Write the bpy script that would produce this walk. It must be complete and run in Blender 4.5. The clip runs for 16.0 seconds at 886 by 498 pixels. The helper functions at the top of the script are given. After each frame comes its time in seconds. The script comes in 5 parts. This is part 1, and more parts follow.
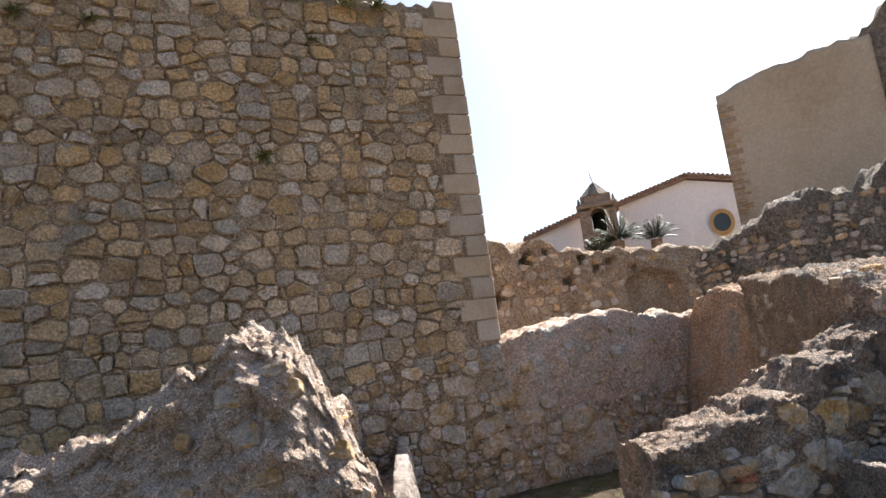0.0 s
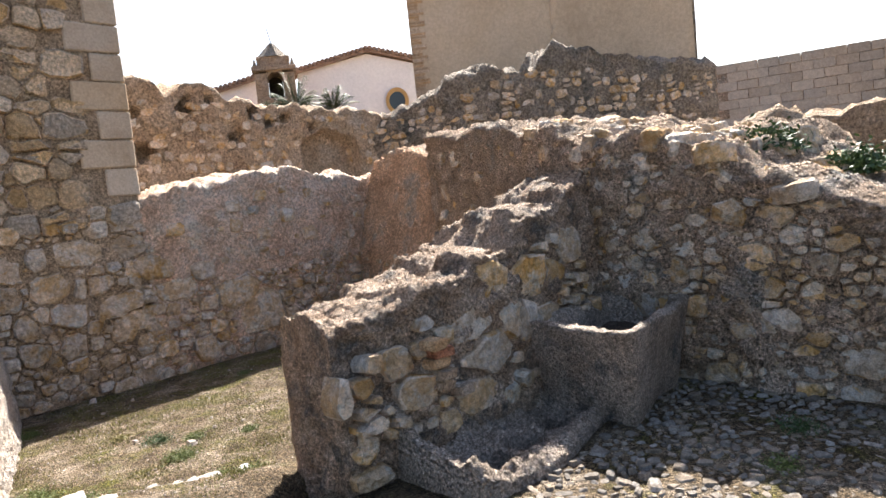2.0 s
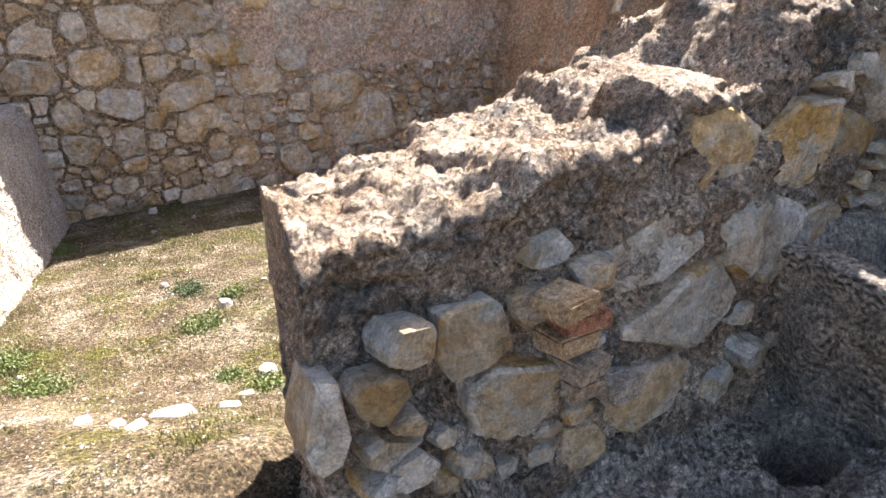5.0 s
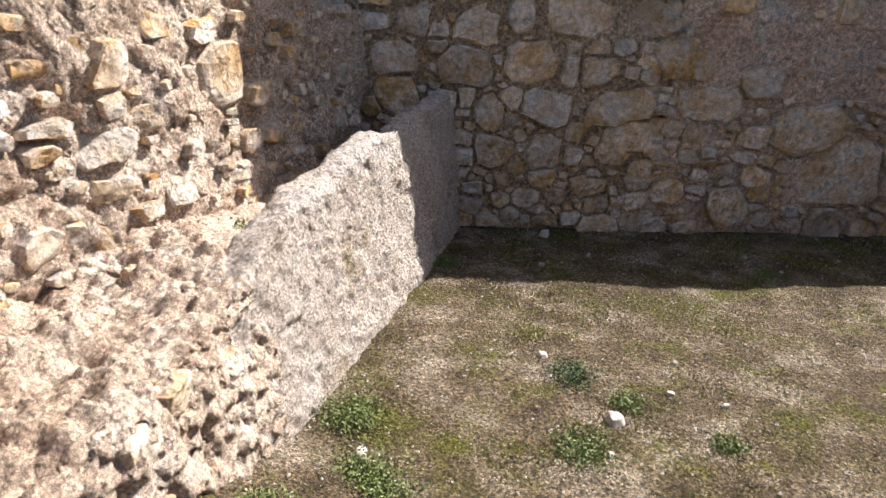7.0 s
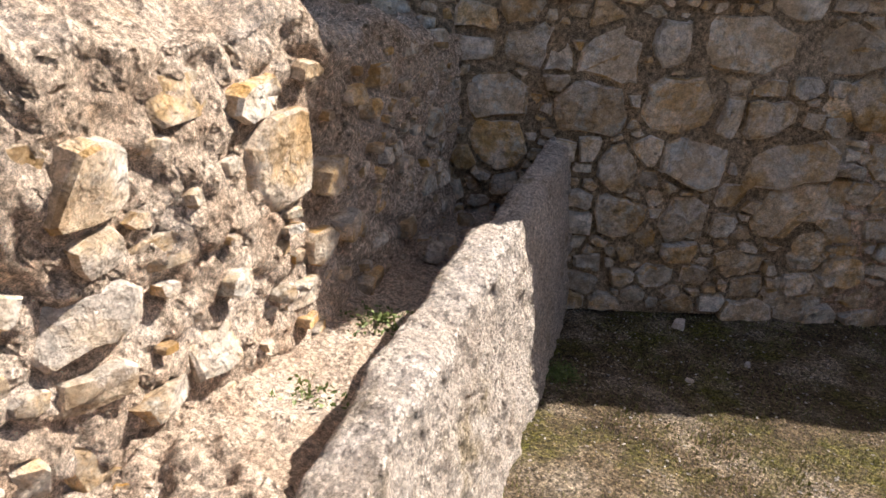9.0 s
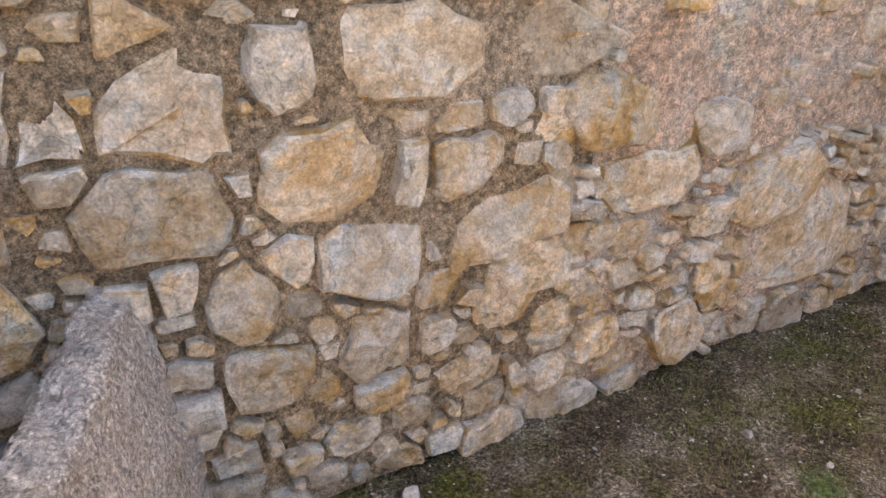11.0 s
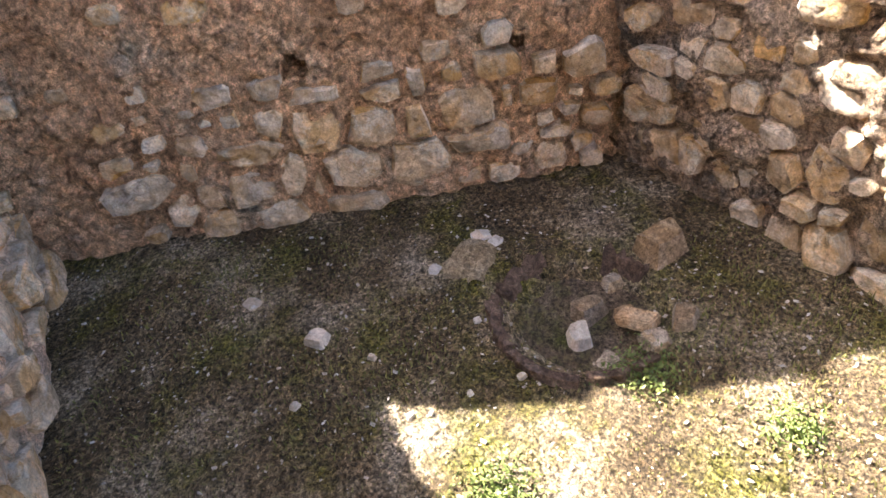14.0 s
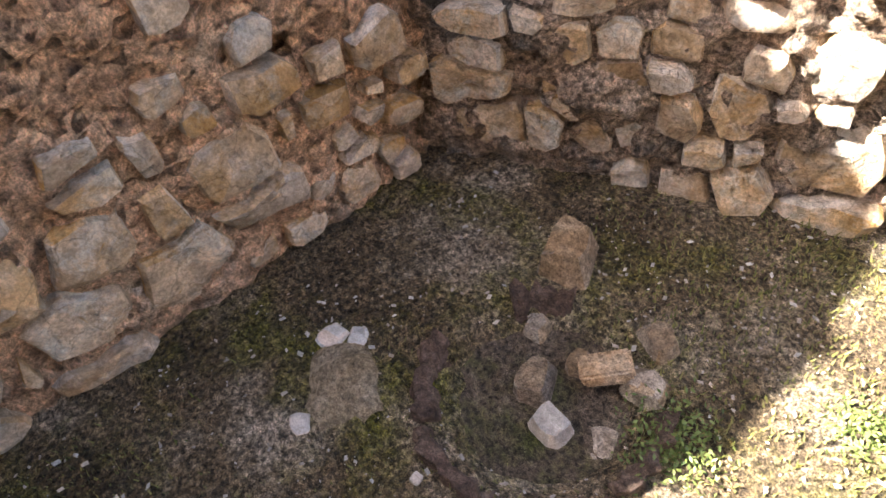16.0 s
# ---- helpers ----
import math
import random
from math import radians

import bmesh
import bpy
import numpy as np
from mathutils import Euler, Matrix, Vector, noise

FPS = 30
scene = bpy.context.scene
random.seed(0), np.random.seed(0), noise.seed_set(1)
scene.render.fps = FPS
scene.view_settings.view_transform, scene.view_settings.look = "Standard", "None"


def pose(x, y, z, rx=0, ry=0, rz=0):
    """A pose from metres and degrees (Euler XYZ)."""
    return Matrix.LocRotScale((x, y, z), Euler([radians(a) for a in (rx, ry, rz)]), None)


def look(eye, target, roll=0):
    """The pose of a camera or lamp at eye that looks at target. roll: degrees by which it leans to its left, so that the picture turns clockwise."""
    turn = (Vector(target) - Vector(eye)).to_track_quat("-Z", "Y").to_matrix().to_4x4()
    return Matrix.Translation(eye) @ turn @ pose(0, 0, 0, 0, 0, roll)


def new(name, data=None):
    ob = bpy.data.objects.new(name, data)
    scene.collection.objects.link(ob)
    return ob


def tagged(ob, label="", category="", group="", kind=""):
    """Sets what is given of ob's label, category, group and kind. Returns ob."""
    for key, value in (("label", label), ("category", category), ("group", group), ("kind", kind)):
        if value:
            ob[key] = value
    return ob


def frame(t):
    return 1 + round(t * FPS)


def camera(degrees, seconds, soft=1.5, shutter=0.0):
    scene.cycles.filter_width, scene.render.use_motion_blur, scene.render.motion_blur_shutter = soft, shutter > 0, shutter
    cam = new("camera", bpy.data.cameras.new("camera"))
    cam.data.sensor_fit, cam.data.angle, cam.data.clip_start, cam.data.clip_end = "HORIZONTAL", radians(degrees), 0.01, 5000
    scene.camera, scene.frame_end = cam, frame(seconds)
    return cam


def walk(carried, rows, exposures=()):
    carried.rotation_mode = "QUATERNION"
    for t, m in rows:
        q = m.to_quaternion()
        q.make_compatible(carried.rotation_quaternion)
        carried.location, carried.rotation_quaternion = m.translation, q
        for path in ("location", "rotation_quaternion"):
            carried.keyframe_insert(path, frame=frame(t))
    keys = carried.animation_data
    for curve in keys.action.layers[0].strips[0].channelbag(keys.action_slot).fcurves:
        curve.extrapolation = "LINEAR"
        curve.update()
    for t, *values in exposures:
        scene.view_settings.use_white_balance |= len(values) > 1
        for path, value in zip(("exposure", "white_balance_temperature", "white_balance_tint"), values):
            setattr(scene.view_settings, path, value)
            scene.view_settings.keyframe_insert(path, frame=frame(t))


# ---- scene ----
cam = camera(67.3, 16.0)
PATH = [
    (0.0, pose(0.062, 0.043, 1.951, 99.01, 7.54, 0.89)),
    (0.5, pose(0.167, 0.565, 1.939, 95.72, 6.93, -6.85)),
    (1.0, pose(0.204, 0.899, 1.892, 91.88, 6.35, -15.65)),
    (1.5, pose(0.263, 1.196, 1.838, 88.31, 6.42, -23.50)),
    (2.0, pose(0.397, 1.470, 1.729, 85.16, 6.02, -26.79)),
    (2.5, pose(0.574, 1.771, 1.670, 83.01, 5.26, -28.57)),
    (3.0, pose(0.774, 2.072, 1.601, 79.62, 4.09, -30.51)),
    (5.5, pose(1.254, 3.571, 1.613, 68.68, 1.38, -3.89)),
    (6.0, pose(1.198, 3.913, 1.660, 68.67, -0.05, 7.28)),
    (6.5, pose(1.098, 4.229, 1.723, 68.14, -1.01, 17.11)),
    (7.0, pose(0.780, 4.472, 1.652, 68.39, -2.45, 19.58)),
    (7.5, pose(0.460, 4.698, 1.685, 68.52, -2.99, 21.92)),
    (8.0, pose(0.239, 4.900, 1.716, 68.08, -3.19, 24.14)),
    (10.5, pose(-0.095, 6.754, 1.812, 65.46, -1.98, 6.86)),
    (11.0, pose(-0.062, 7.280, 1.817, 64.18, -0.14, -6.41)),
    (11.5, pose(0.074, 7.663, 1.769, 63.55, 1.79, -20.89)),
    (12.0, pose(0.409, 8.036, 1.775, 63.44, 4.01, -34.21)),
    (12.5, pose(0.666, 8.374, 1.734, 60.82, 5.37, -49.57)),
    (13.0, pose(0.886, 8.711, 1.686, 57.24, 7.01, -67.86)),
    (13.5, pose(1.219, 8.837, 1.591, 53.86, 8.52, -79.19)),
    (14.0, pose(1.579, 8.918, 1.534, 48.76, 8.46, -91.94)),
    (14.5, pose(1.850, 9.073, 1.496, 44.48, 5.67, -105.69)),
    (15.0, pose(2.062, 9.190, 1.463, 42.86, 5.38, -113.57)),
    (15.5, pose(2.266, 9.193, 1.364, 41.52, 5.65, -119.94)),
    (16.0, pose(2.477, 9.149, 1.321, 39.91, 5.53, -126.91)),
]
walk(cam, PATH, exposures=[(0.0, 1.4, 6200, 10), (1.5, 1.65, 6300, 10), (3.0, 2.33, 6600, 10), (5.5, 2.45, 6300, 10), (6.0, 1.92, 6200, 10), (6.5, 1.57, 6200, 11), (8.0, 1.28, 6400, 11), (10.3, 2.2, 7000, 11), (11.2, 3.75, 7250, 11), (13.0, 3.55, 6900, 11), (16.0, 3.6, 6600, 10)])

# ---- world, sun, exposure ----
SUN_AZ, SUN_EL = 38.0, 46.5          # degrees right of +y, degrees up
world = bpy.data.worlds.new("sky_world")
scene.world = world
world.use_nodes = True
wn = world.node_tree.nodes
bg = wn["Background"]
sky = wn.new("ShaderNodeTexSky")
sky.sky_type, sky.sun_disc = "NISHITA", False
sky.sun_elevation, sky.sun_rotation = radians(SUN_EL), radians(SUN_AZ)
sky.air_density, sky.dust_density = 1.0, 2.5
world.node_tree.links.new(sky.outputs[0], bg.inputs[0])
bg.inputs[1].default_value = 0.068
sun = new("sun", bpy.data.lights.new("sun", "SUN"))
sun.data.energy, sun.data.angle, sun.data.color = 5.0, radians(0.6), (1.0, 0.95, 0.87)
sd = Vector((math.sin(radians(SUN_AZ)) * math.cos(radians(SUN_EL)), math.cos(radians(SUN_AZ)) * math.cos(radians(SUN_EL)), math.sin(radians(SUN_EL))))
sun.matrix_world = look((0, 0, 30), Vector((0, 0, 30)) - sd)
tagged(sun, kind="structure")


# ---- materials ----
def mat(name, cols, rough=0.9, scale=3.0, grain=60.0, bump=0.4, rand=0.0, patch=None, patch_amt=0.5, patch_scale=1.2, dist=0.01, hue=0.0, fine=0.35, agg=0.0, crack=0.0, brough=0.8, span=(0.34, 0.66)):
    """Mineral surface: two or three colours mixed by broad noise, speckle by fine noise, one patch colour, bump."""
    cols = [(c[0] * 1.05, c[1] * 0.98, c[2] * 0.99) for c in cols]
    m = bpy.data.materials.new(name)
    m.use_nodes = True
    nt = m.node_tree
    N, Lk = nt.nodes, nt.links
    b = N["Principled BSDF"]
    geo = N.new("ShaderNodeNewGeometry")
    n1 = N.new("ShaderNodeTexNoise")
    n1.inputs["Scale"].default_value, n1.inputs["Detail"].default_value, n1.inputs["Roughness"].default_value = scale, 8, 0.65
    Lk.new(geo.outputs["Position"], n1.inputs["Vector"])
    ramp = N.new("ShaderNodeValToRGB")
    els = ramp.color_ramp.elements
    lo, hi = span
    els[0].position, els[0].color = lo, (*cols[0], 1)
    els[1].position, els[1].color = hi, (*cols[-1], 1)
    for i, c in enumerate(cols[1:-1]):
        e = els.new(lo + (hi - lo) * (i + 1) / (len(cols) - 1))
        e.color = (*c, 1)
    Lk.new(n1.outputs[0], ramp.inputs[0])
    col = ramp.outputs[0]
    if patch:
        n3 = N.new("ShaderNodeTexNoise")
        n3.inputs["Scale"].default_value, n3.inputs["Detail"].default_value, n3.inputs["Roughness"].default_value = patch_scale, 10, 0.7
        Lk.new(geo.outputs["Position"], n3.inputs["Vector"])
        r3 = N.new("ShaderNodeMapRange")
        r3.inputs[1].default_value, r3.inputs[2].default_value = 0.62 - 0.2 * patch_amt, 0.70 - 0.1 * patch_amt
        Lk.new(n3.outputs[0], r3.inputs[0])
        mx = N.new("ShaderNodeMix")
        mx.data_type = "RGBA"
        Lk.new(r3.outputs[0], mx.inputs[0])
        Lk.new(col, mx.inputs[6])
        mx.inputs[7].default_value = (*patch, 1)
        col = mx.outputs[2]
    n2 = N.new("ShaderNodeTexNoise")
    n2.inputs["Scale"].default_value, n2.inputs["Detail"].default_value, n2.inputs["Roughness"].default_value = grain, 6, 0.7
    Lk.new(geo.outputs["Position"], n2.inputs["Vector"])
    r2 = N.new("ShaderNodeMapRange")
    r2.inputs[1].default_value, r2.inputs[2].default_value, r2.inputs[3].default_value, r2.inputs[4].default_value = 0.38, 0.62, 1 - fine * 1.3, 1 + fine * 1.1
    Lk.new(n2.outputs[0], r2.inputs[0])
    # sand-sized speckle over the finger-sized one
    n4 = N.new("ShaderNodeTexNoise")
    n4.inputs["Scale"].default_value, n4.inputs["Detail"].default_value, n4.inputs["Roughness"].default_value = grain * 4.5, 4, 0.8
    Lk.new(geo.outputs["Position"], n4.inputs["Vector"])
    r4 = N.new("ShaderNodeMapRange")
    r4.inputs[1].default_value, r4.inputs[2].default_value, r4.inputs[3].default_value, r4.inputs[4].default_value = 0.41, 0.59, 1 - fine * 1.1, 1 + fine * 1.0
    Lk.new(n4.outputs[0], r4.inputs[0])
    mv = N.new("ShaderNodeMath")
    mv.operation = "MULTIPLY"
    Lk.new(r2.outputs[0], mv.inputs[0])
    Lk.new(r4.outputs[0], mv.inputs[1])
    # random dark specks: the contrast of small shaded crevices put into the colour
    n5 = N.new("ShaderNodeTexNoise")
    n5.inputs["Scale"].default_value, n5.inputs["Detail"].default_value, n5.inputs["Roughness"].default_value = grain * 1.3 + 9, 3, 0.75
    Lk.new(geo.outputs["Position"], n5.inputs["Vector"])
    r5 = N.new("ShaderNodeMapRange")
    r5.inputs[1].default_value, r5.inputs[2].default_value, r5.inputs[3].default_value, r5.inputs[4].default_value = 0.33, 0.41, 1 - fine * 1.2, 1.0
    Lk.new(n5.outputs[0], r5.inputs[0])
    mw = N.new("ShaderNodeMath")
    mw.operation = "MULTIPLY"
    Lk.new(mv.outputs[0], mw.inputs[0])
    Lk.new(r5.outputs[0], mw.inputs[1])
    val = mw.outputs[0]
    if agg:
        # coarse sand and small pebbles set in the lime, each of its own shade
        for size, amt in ((150.0, agg), (52.0, agg * 0.6)):
            va = N.new("ShaderNodeTexVoronoi")
            va.inputs["Scale"].default_value = size
            Lk.new(geo.outputs["Position"], va.inputs["Vector"])
            sp = N.new("ShaderNodeSeparateColor")
            Lk.new(va.outputs["Color"], sp.inputs[0])
            ra = N.new("ShaderNodeMapRange")
            ra.inputs[3].default_value, ra.inputs[4].default_value = 1 - amt * 0.8, 1 + amt * 1.1
            Lk.new(sp.outputs[0], ra.inputs[0])
            ma = N.new("ShaderNodeMath")
            ma.operation = "MULTIPLY"
            Lk.new(val, ma.inputs[0])
            Lk.new(ra.outputs[0], ma.inputs[1])
            val = ma.outputs[0]
    if crack:
        # hairline cracks with a wandering course
        wn1 = N.new("ShaderNodeTexNoise")
        wn1.inputs["Scale"].default_value, wn1.inputs["Detail"].default_value = 9.0, 6
        Lk.new(geo.outputs["Position"], wn1.inputs["Vector"])
        wv = N.new("ShaderNodeVectorMath")
        wv.operation = "MULTIPLY_ADD"
        wv.inputs[1].default_value = (0.22, 0.22, 0.22)
        Lk.new(wn1.outputs["Color"], wv.inputs[0])
        Lk.new(geo.outputs["Position"], wv.inputs[2])
        vc = N.new("ShaderNodeTexVoronoi")
        vc.feature = "DISTANCE_TO_EDGE"
        vc.inputs["Scale"].default_value = 4.5
        Lk.new(wv.outputs[0], vc.inputs["Vector"])
        rc1 = N.new("ShaderNodeMapRange")
        rc1.inputs[1].default_value, rc1.inputs[2].default_value, rc1.inputs[3].default_value, rc1.inputs[4].default_value = 0.002, 0.014, 1 - crack, 1.0
        Lk.new(vc.outputs["Distance"], rc1.inputs[0])
        mc = N.new("ShaderNodeMath")
        mc.operation = "MULTIPLY"
        Lk.new(val, mc.inputs[0])
        Lk.new(rc1.outputs[0], mc.inputs[1])
        val = mc.outputs[0]
    hsv = N.new("ShaderNodeHueSaturation")
    Lk.new(col, hsv.inputs["Color"])
    Lk.new(val, hsv.inputs["Value"])
    out = hsv.outputs[0]
    if rand:
        oi = N.new("ShaderNodeObjectInfo")
        ad = N.new("ShaderNodeMath")
        ad.operation = "ADD"
        Lk.new(oi.outputs["Random"], ad.inputs[0])
        Lk.new(geo.outputs["Random Per Island"], ad.inputs[1])
        fr = N.new("ShaderNodeMath")
        fr.operation = "FRACT"
        Lk.new(ad.outputs[0], fr.inputs[0])
        rr = N.new("ShaderNodeMapRange")
        rr.inputs[3].default_value, rr.inputs[4].default_value = 1 - rand, 1 + rand
        Lk.new(fr.outputs[0], rr.inputs[0])
        h2 = N.new("ShaderNodeHueSaturation")
        Lk.new(out, h2.inputs["Color"])
        Lk.new(rr.outputs[0], h2.inputs["Value"])
        m2 = N.new("ShaderNodeMath")
        m2.operation = "MULTIPLY"
        m2.inputs[1].default_value = 7.31
        Lk.new(fr.outputs[0], m2.inputs[0])
        f2 = N.new("ShaderNodeMath")
        f2.operation = "FRACT"
        Lk.new(m2.outputs[0], f2.inputs[0])
        rs = N.new("ShaderNodeMapRange")
        rs.inputs[3].default_value, rs.inputs[4].default_value = 1 - hue, 1 + hue
        Lk.new(f2.outputs[0], rs.inputs[0])
        Lk.new(rs.outputs[0], h2.inputs["Saturation"])
        out = h2.outputs[0]
    Lk.new(out, b.inputs["Base Color"])
    b.inputs["Roughness"].default_value = rough
    b.inputs["Specular IOR Level"].default_value = 0.25
    bn = N.new("ShaderNodeTexNoise")
    bn.inputs["Scale"].default_value, bn.inputs["Detail"].default_value, bn.inputs["Roughness"].default_value = grain * 0.6, 12, brough
    Lk.new(geo.outputs["Position"], bn.inputs["Vector"])
    bp = N.new("ShaderNodeBump")
    bp.inputs["Strength"].default_value, bp.inputs["Distance"].default_value = min(1.0, bump * 1.3), dist * 2.2
    Lk.new(bn.outputs[0], bp.inputs["Height"])
    # pits and chips of finger size
    vo = N.new("ShaderNodeTexVoronoi")
    vo.inputs["Scale"].default_value = grain * 0.8
    Lk.new(geo.outputs["Position"], vo.inputs["Vector"])
    b2 = N.new("ShaderNodeBump")
    b2.inputs["Strength"].default_value, b2.inputs["Distance"].default_value = min(1.0, bump * 0.6), dist * 1.2
    Lk.new(vo.outputs["Distance"], b2.inputs["Height"])
    Lk.new(bp.outputs[0], b2.inputs["Normal"])
    Lk.new(b2.outputs[0], b.inputs["Normal"])
    return m


M_MORTAR = mat("rubble_mortar", [(0.34, 0.26, 0.18), (0.50, 0.385, 0.275), (0.63, 0.51, 0.39)], scale=5, grain=55, bump=1.0, dist=0.03, agg=0.22, patch=(.36, .34, .31), patch_amt=0.45, patch_scale=2.0)
M_CORE = mat("lime_rubble_core", [(0.30, 0.215, 0.145), (0.42, 0.325, 0.235), (0.53, 0.445, 0.35)], scale=6, grain=60, bump=1.0, dist=0.02, patch=(.19, .165, .145), patch_amt=0.55, patch_scale=5.0, agg=0.3)
M_LIME = mat("pale_lime_rubble", [(0.44, 0.33, 0.235), (0.60, 0.495, 0.38), (0.72, 0.64, 0.54)], scale=6, grain=60, bump=1.0, dist=0.014, patch=(.46, .32, .22), patch_amt=0.4, patch_scale=3.0, agg=0.2)
M_STONE = mat("rubble_stone", [(0.50, 0.36, 0.205), (0.60, 0.475, 0.315), (0.66, 0.585, 0.475)], scale=5, grain=26, bump=1.0, dist=0.026, rand=0.24, hue=0.32, patch=(.57, .52, .45), patch_amt=0.5, patch_scale=7, fine=0.16, crack=0.32, brough=0.66, span=(0.41, 0.59))
M_TSTONE = mat("tower_stone", [(0.51, 0.39, 0.25), (0.60, 0.475, 0.31), (0.66, 0.545, 0.39)], scale=2.5, grain=30, bump=1.0, dist=0.02, rand=0.26, hue=0.35, fine=0.26, patch=(.40, .34, .255), patch_amt=0.3, patch_scale=1.1)
M_TMORTAR = mat("tower_mortar", [(0.29, 0.215, 0.135), (0.39, 0.30, 0.195), (0.49, 0.39, 0.275)], agg=0.2, scale=2.5, grain=40, bump=0.8, dist=0.02)
M_QUOIN = mat("quoin_ashlar", [(.40, .31, .2), (.47, .385, .27), (.5, .42, .31)], scale=2, grain=40, bump=0.25, dist=0.008, rand=0.10, hue=0.15, fine=0.1)
M_PLASTER = mat("old_plaster", [(0.55, 0.39, 0.27), (0.68, 0.53, 0.395), (0.74, 0.64, 0.54)], scale=2.6, grain=30, bump=0.8, dist=0.02, patch=(.60, .535, .46), patch_amt=0.6, patch_scale=3.5, agg=0.13, fine=0.3)
M_RED = mat("red_earth_plaster", [(0.50, 0.335, 0.21), (0.63, 0.44, 0.285), (0.69, 0.535, 0.39)], scale=2.2, grain=34, bump=0.9, dist=0.03, patch=(.36, .33, .28), patch_amt=0.35, patch_scale=2.2, agg=0.16, fine=0.32)
M_FINE = mat("render_skim", [(.52, .45, .37), (.62, .56, .48), (.7, .65, .58)], scale=5, grain=70, bump=1.0, dist=0.022, patch=(.42, .33, .23), patch_amt=0.4, patch_scale=3, agg=0.13, fine=0.28)
M_GROUND = mat("grassy_earth", [(0.075, 0.054, 0.03), (0.165, 0.126, 0.075), (0.35, 0.30, 0.225)], scale=3.0, grain=70, bump=1.0, dist=0.03, patch=(.115, .105, .018), patch_amt=0.62, patch_scale=2.4, fine=0.55, agg=0.5)
M_WHITE = mat("whitewash", [(.72, .73, .74), (.8, .8, .8), (.82, .82, .81)], scale=0.5, grain=8, bump=0.1, fine=0.04)
M_KEEP = mat("keep_plaster", [(.44, .36, .25), (.50, .42, .30), (.54, .465, .35)], scale=0.4, grain=9, bump=0.3, dist=0.03, fine=0.08)
M_KEEPR = mat("keep_rubble_with_shade", [(.26, .22, .165), (.33, .28, .215), (.40, .35, .28)], scale=0.7, grain=7, bump=1.0, dist=0.08, fine=0.3)
M_TILE = mat("roof_tile", [(.2, .12, .08), (.3, .2, .14), (.36, .27, .2)], scale=2, grain=20, bump=0.5)
M_BLOCK = mat("concrete_block", [(.34, .3, .24), (.41, .365, .295), (.45, .41, .34)], scale=0.6, grain=20, bump=0.4, rand=0.12, hue=0.1, fine=0.12)
M_BRICK = mat("fired_brick", [(.36, .26, .165), (.45, .335, .22), (.50, .42, .31)], scale=9, grain=60, bump=0.5, rand=0.18, hue=0.25)
M_REDBRICK = mat("red_brick", [(.30, .13, .07), (.36, .17, .10), (.42, .24, .16)], scale=14, grain=60, bump=0.5, rand=0.15)
M_PEB = mat("white_limestone", [(0.33, 0.30, 0.255), (0.44, 0.41, 0.36), (0.56, 0.53, 0.48)], scale=12, grain=60, bump=0.4, rand=0.2, hue=0.5, fine=0.15)
M_COB = mat("cobble_stone", [(0.14, 0.125, 0.10), (0.21, 0.19, 0.155), (0.30, 0.275, 0.23)], scale=9, grain=60, bump=0.4, rand=0.3, hue=0.4, fine=0.2)
M_SAND = mat("yellow_clay", [(.22, .175, .11), (.34, .275, .18), (.45, .38, .27)], scale=14, grain=80, bump=0.8, crack=0.4)
M_GREYP = mat("grey_plastic", [(.27, .28, .28), (.31, .32, .32)], rough=0.5, grain=30, bump=0.05, fine=0.05)
# near-black: shade of the belfry opening as a colour, and the vane rod's own tone
M_DARK = mat("opening_shade_and_rod", [(.03, .025, .02), (.05, .04, .03)], grain=20)


def leafmat(name, a, c):
    m = bpy.data.materials.new(name)
    m.use_nodes = True
    nt = m.node_tree
    b = nt.nodes["Principled BSDF"]
    geo = nt.nodes.new("ShaderNodeNewGeometry")
    r = nt.nodes.new("ShaderNodeValToRGB")
    r.color_ramp.elements[0].color, r.color_ramp.elements[1].color = (*a, 1), (*c, 1)
    nt.links.new(geo.outputs["Random Per Island"], r.inputs[0])
    nt.links.new(r.outputs[0], b.inputs["Base Color"])
    b.inputs["Roughness"].default_value = 0.6
    return m


M_WEED = leafmat("weed_leaf", (.07, .10, .02), (.16, .19, .05))
M_DRY = leafmat("dry_grass", (.16, .15, .04), (.30, .25, .10))
M_BUSH = leafmat("bush_leaf", (.02, .045, .012), (.07, .12, .03))
M_PALM = leafmat("palm_leaf", (.03, .05, .015), (.09, .11, .035))


# ---- helpers for building ----
def part(name, bm, material, parent=None, label=""):
    me = bpy.data.meshes.new(name)
    if isinstance(bm, tuple):
        me.from_pydata(bm[0], [], bm[1])
    else:
        bm.to_mesh(me)
        bm.free()
    me.materials.append(material)
    ob = new(name, me)
    if parent is not None:
        ob.parent = parent
    if label:
        ob["label"] = label
    return ob


def smooth(ob):
    ob.data.polygons.foreach_set("use_smooth", [True] * len(ob.data.polygons))
    return ob


def lerp_path(pts, u):
    """Point of a polyline of tuples at u in 0..1, by its length in the plan."""
    L = [0.0]
    for a, c in zip(pts, pts[1:]):
        L.append(L[-1] + math.hypot(c[0] - a[0], c[1] - a[1]))
    s = u * L[-1]
    for i in range(len(pts) - 1):
        if s <= L[i + 1] or i == len(pts) - 2:
            k = (s - L[i]) / max(L[i + 1] - L[i], 1e-6)
            return tuple(a + (c - a) * k for a, c in zip(pts[i], pts[i + 1]))


def table(pairs, u):
    """Piecewise linear look-up."""
    if u <= pairs[0][0]:
        return pairs[0][1]
    for (a, fa), (c, fc) in zip(pairs, pairs[1:]):
        if u <= c:
            return fa + (fc - fa) * (u - a) / (c - a)
    return pairs[-1][1]


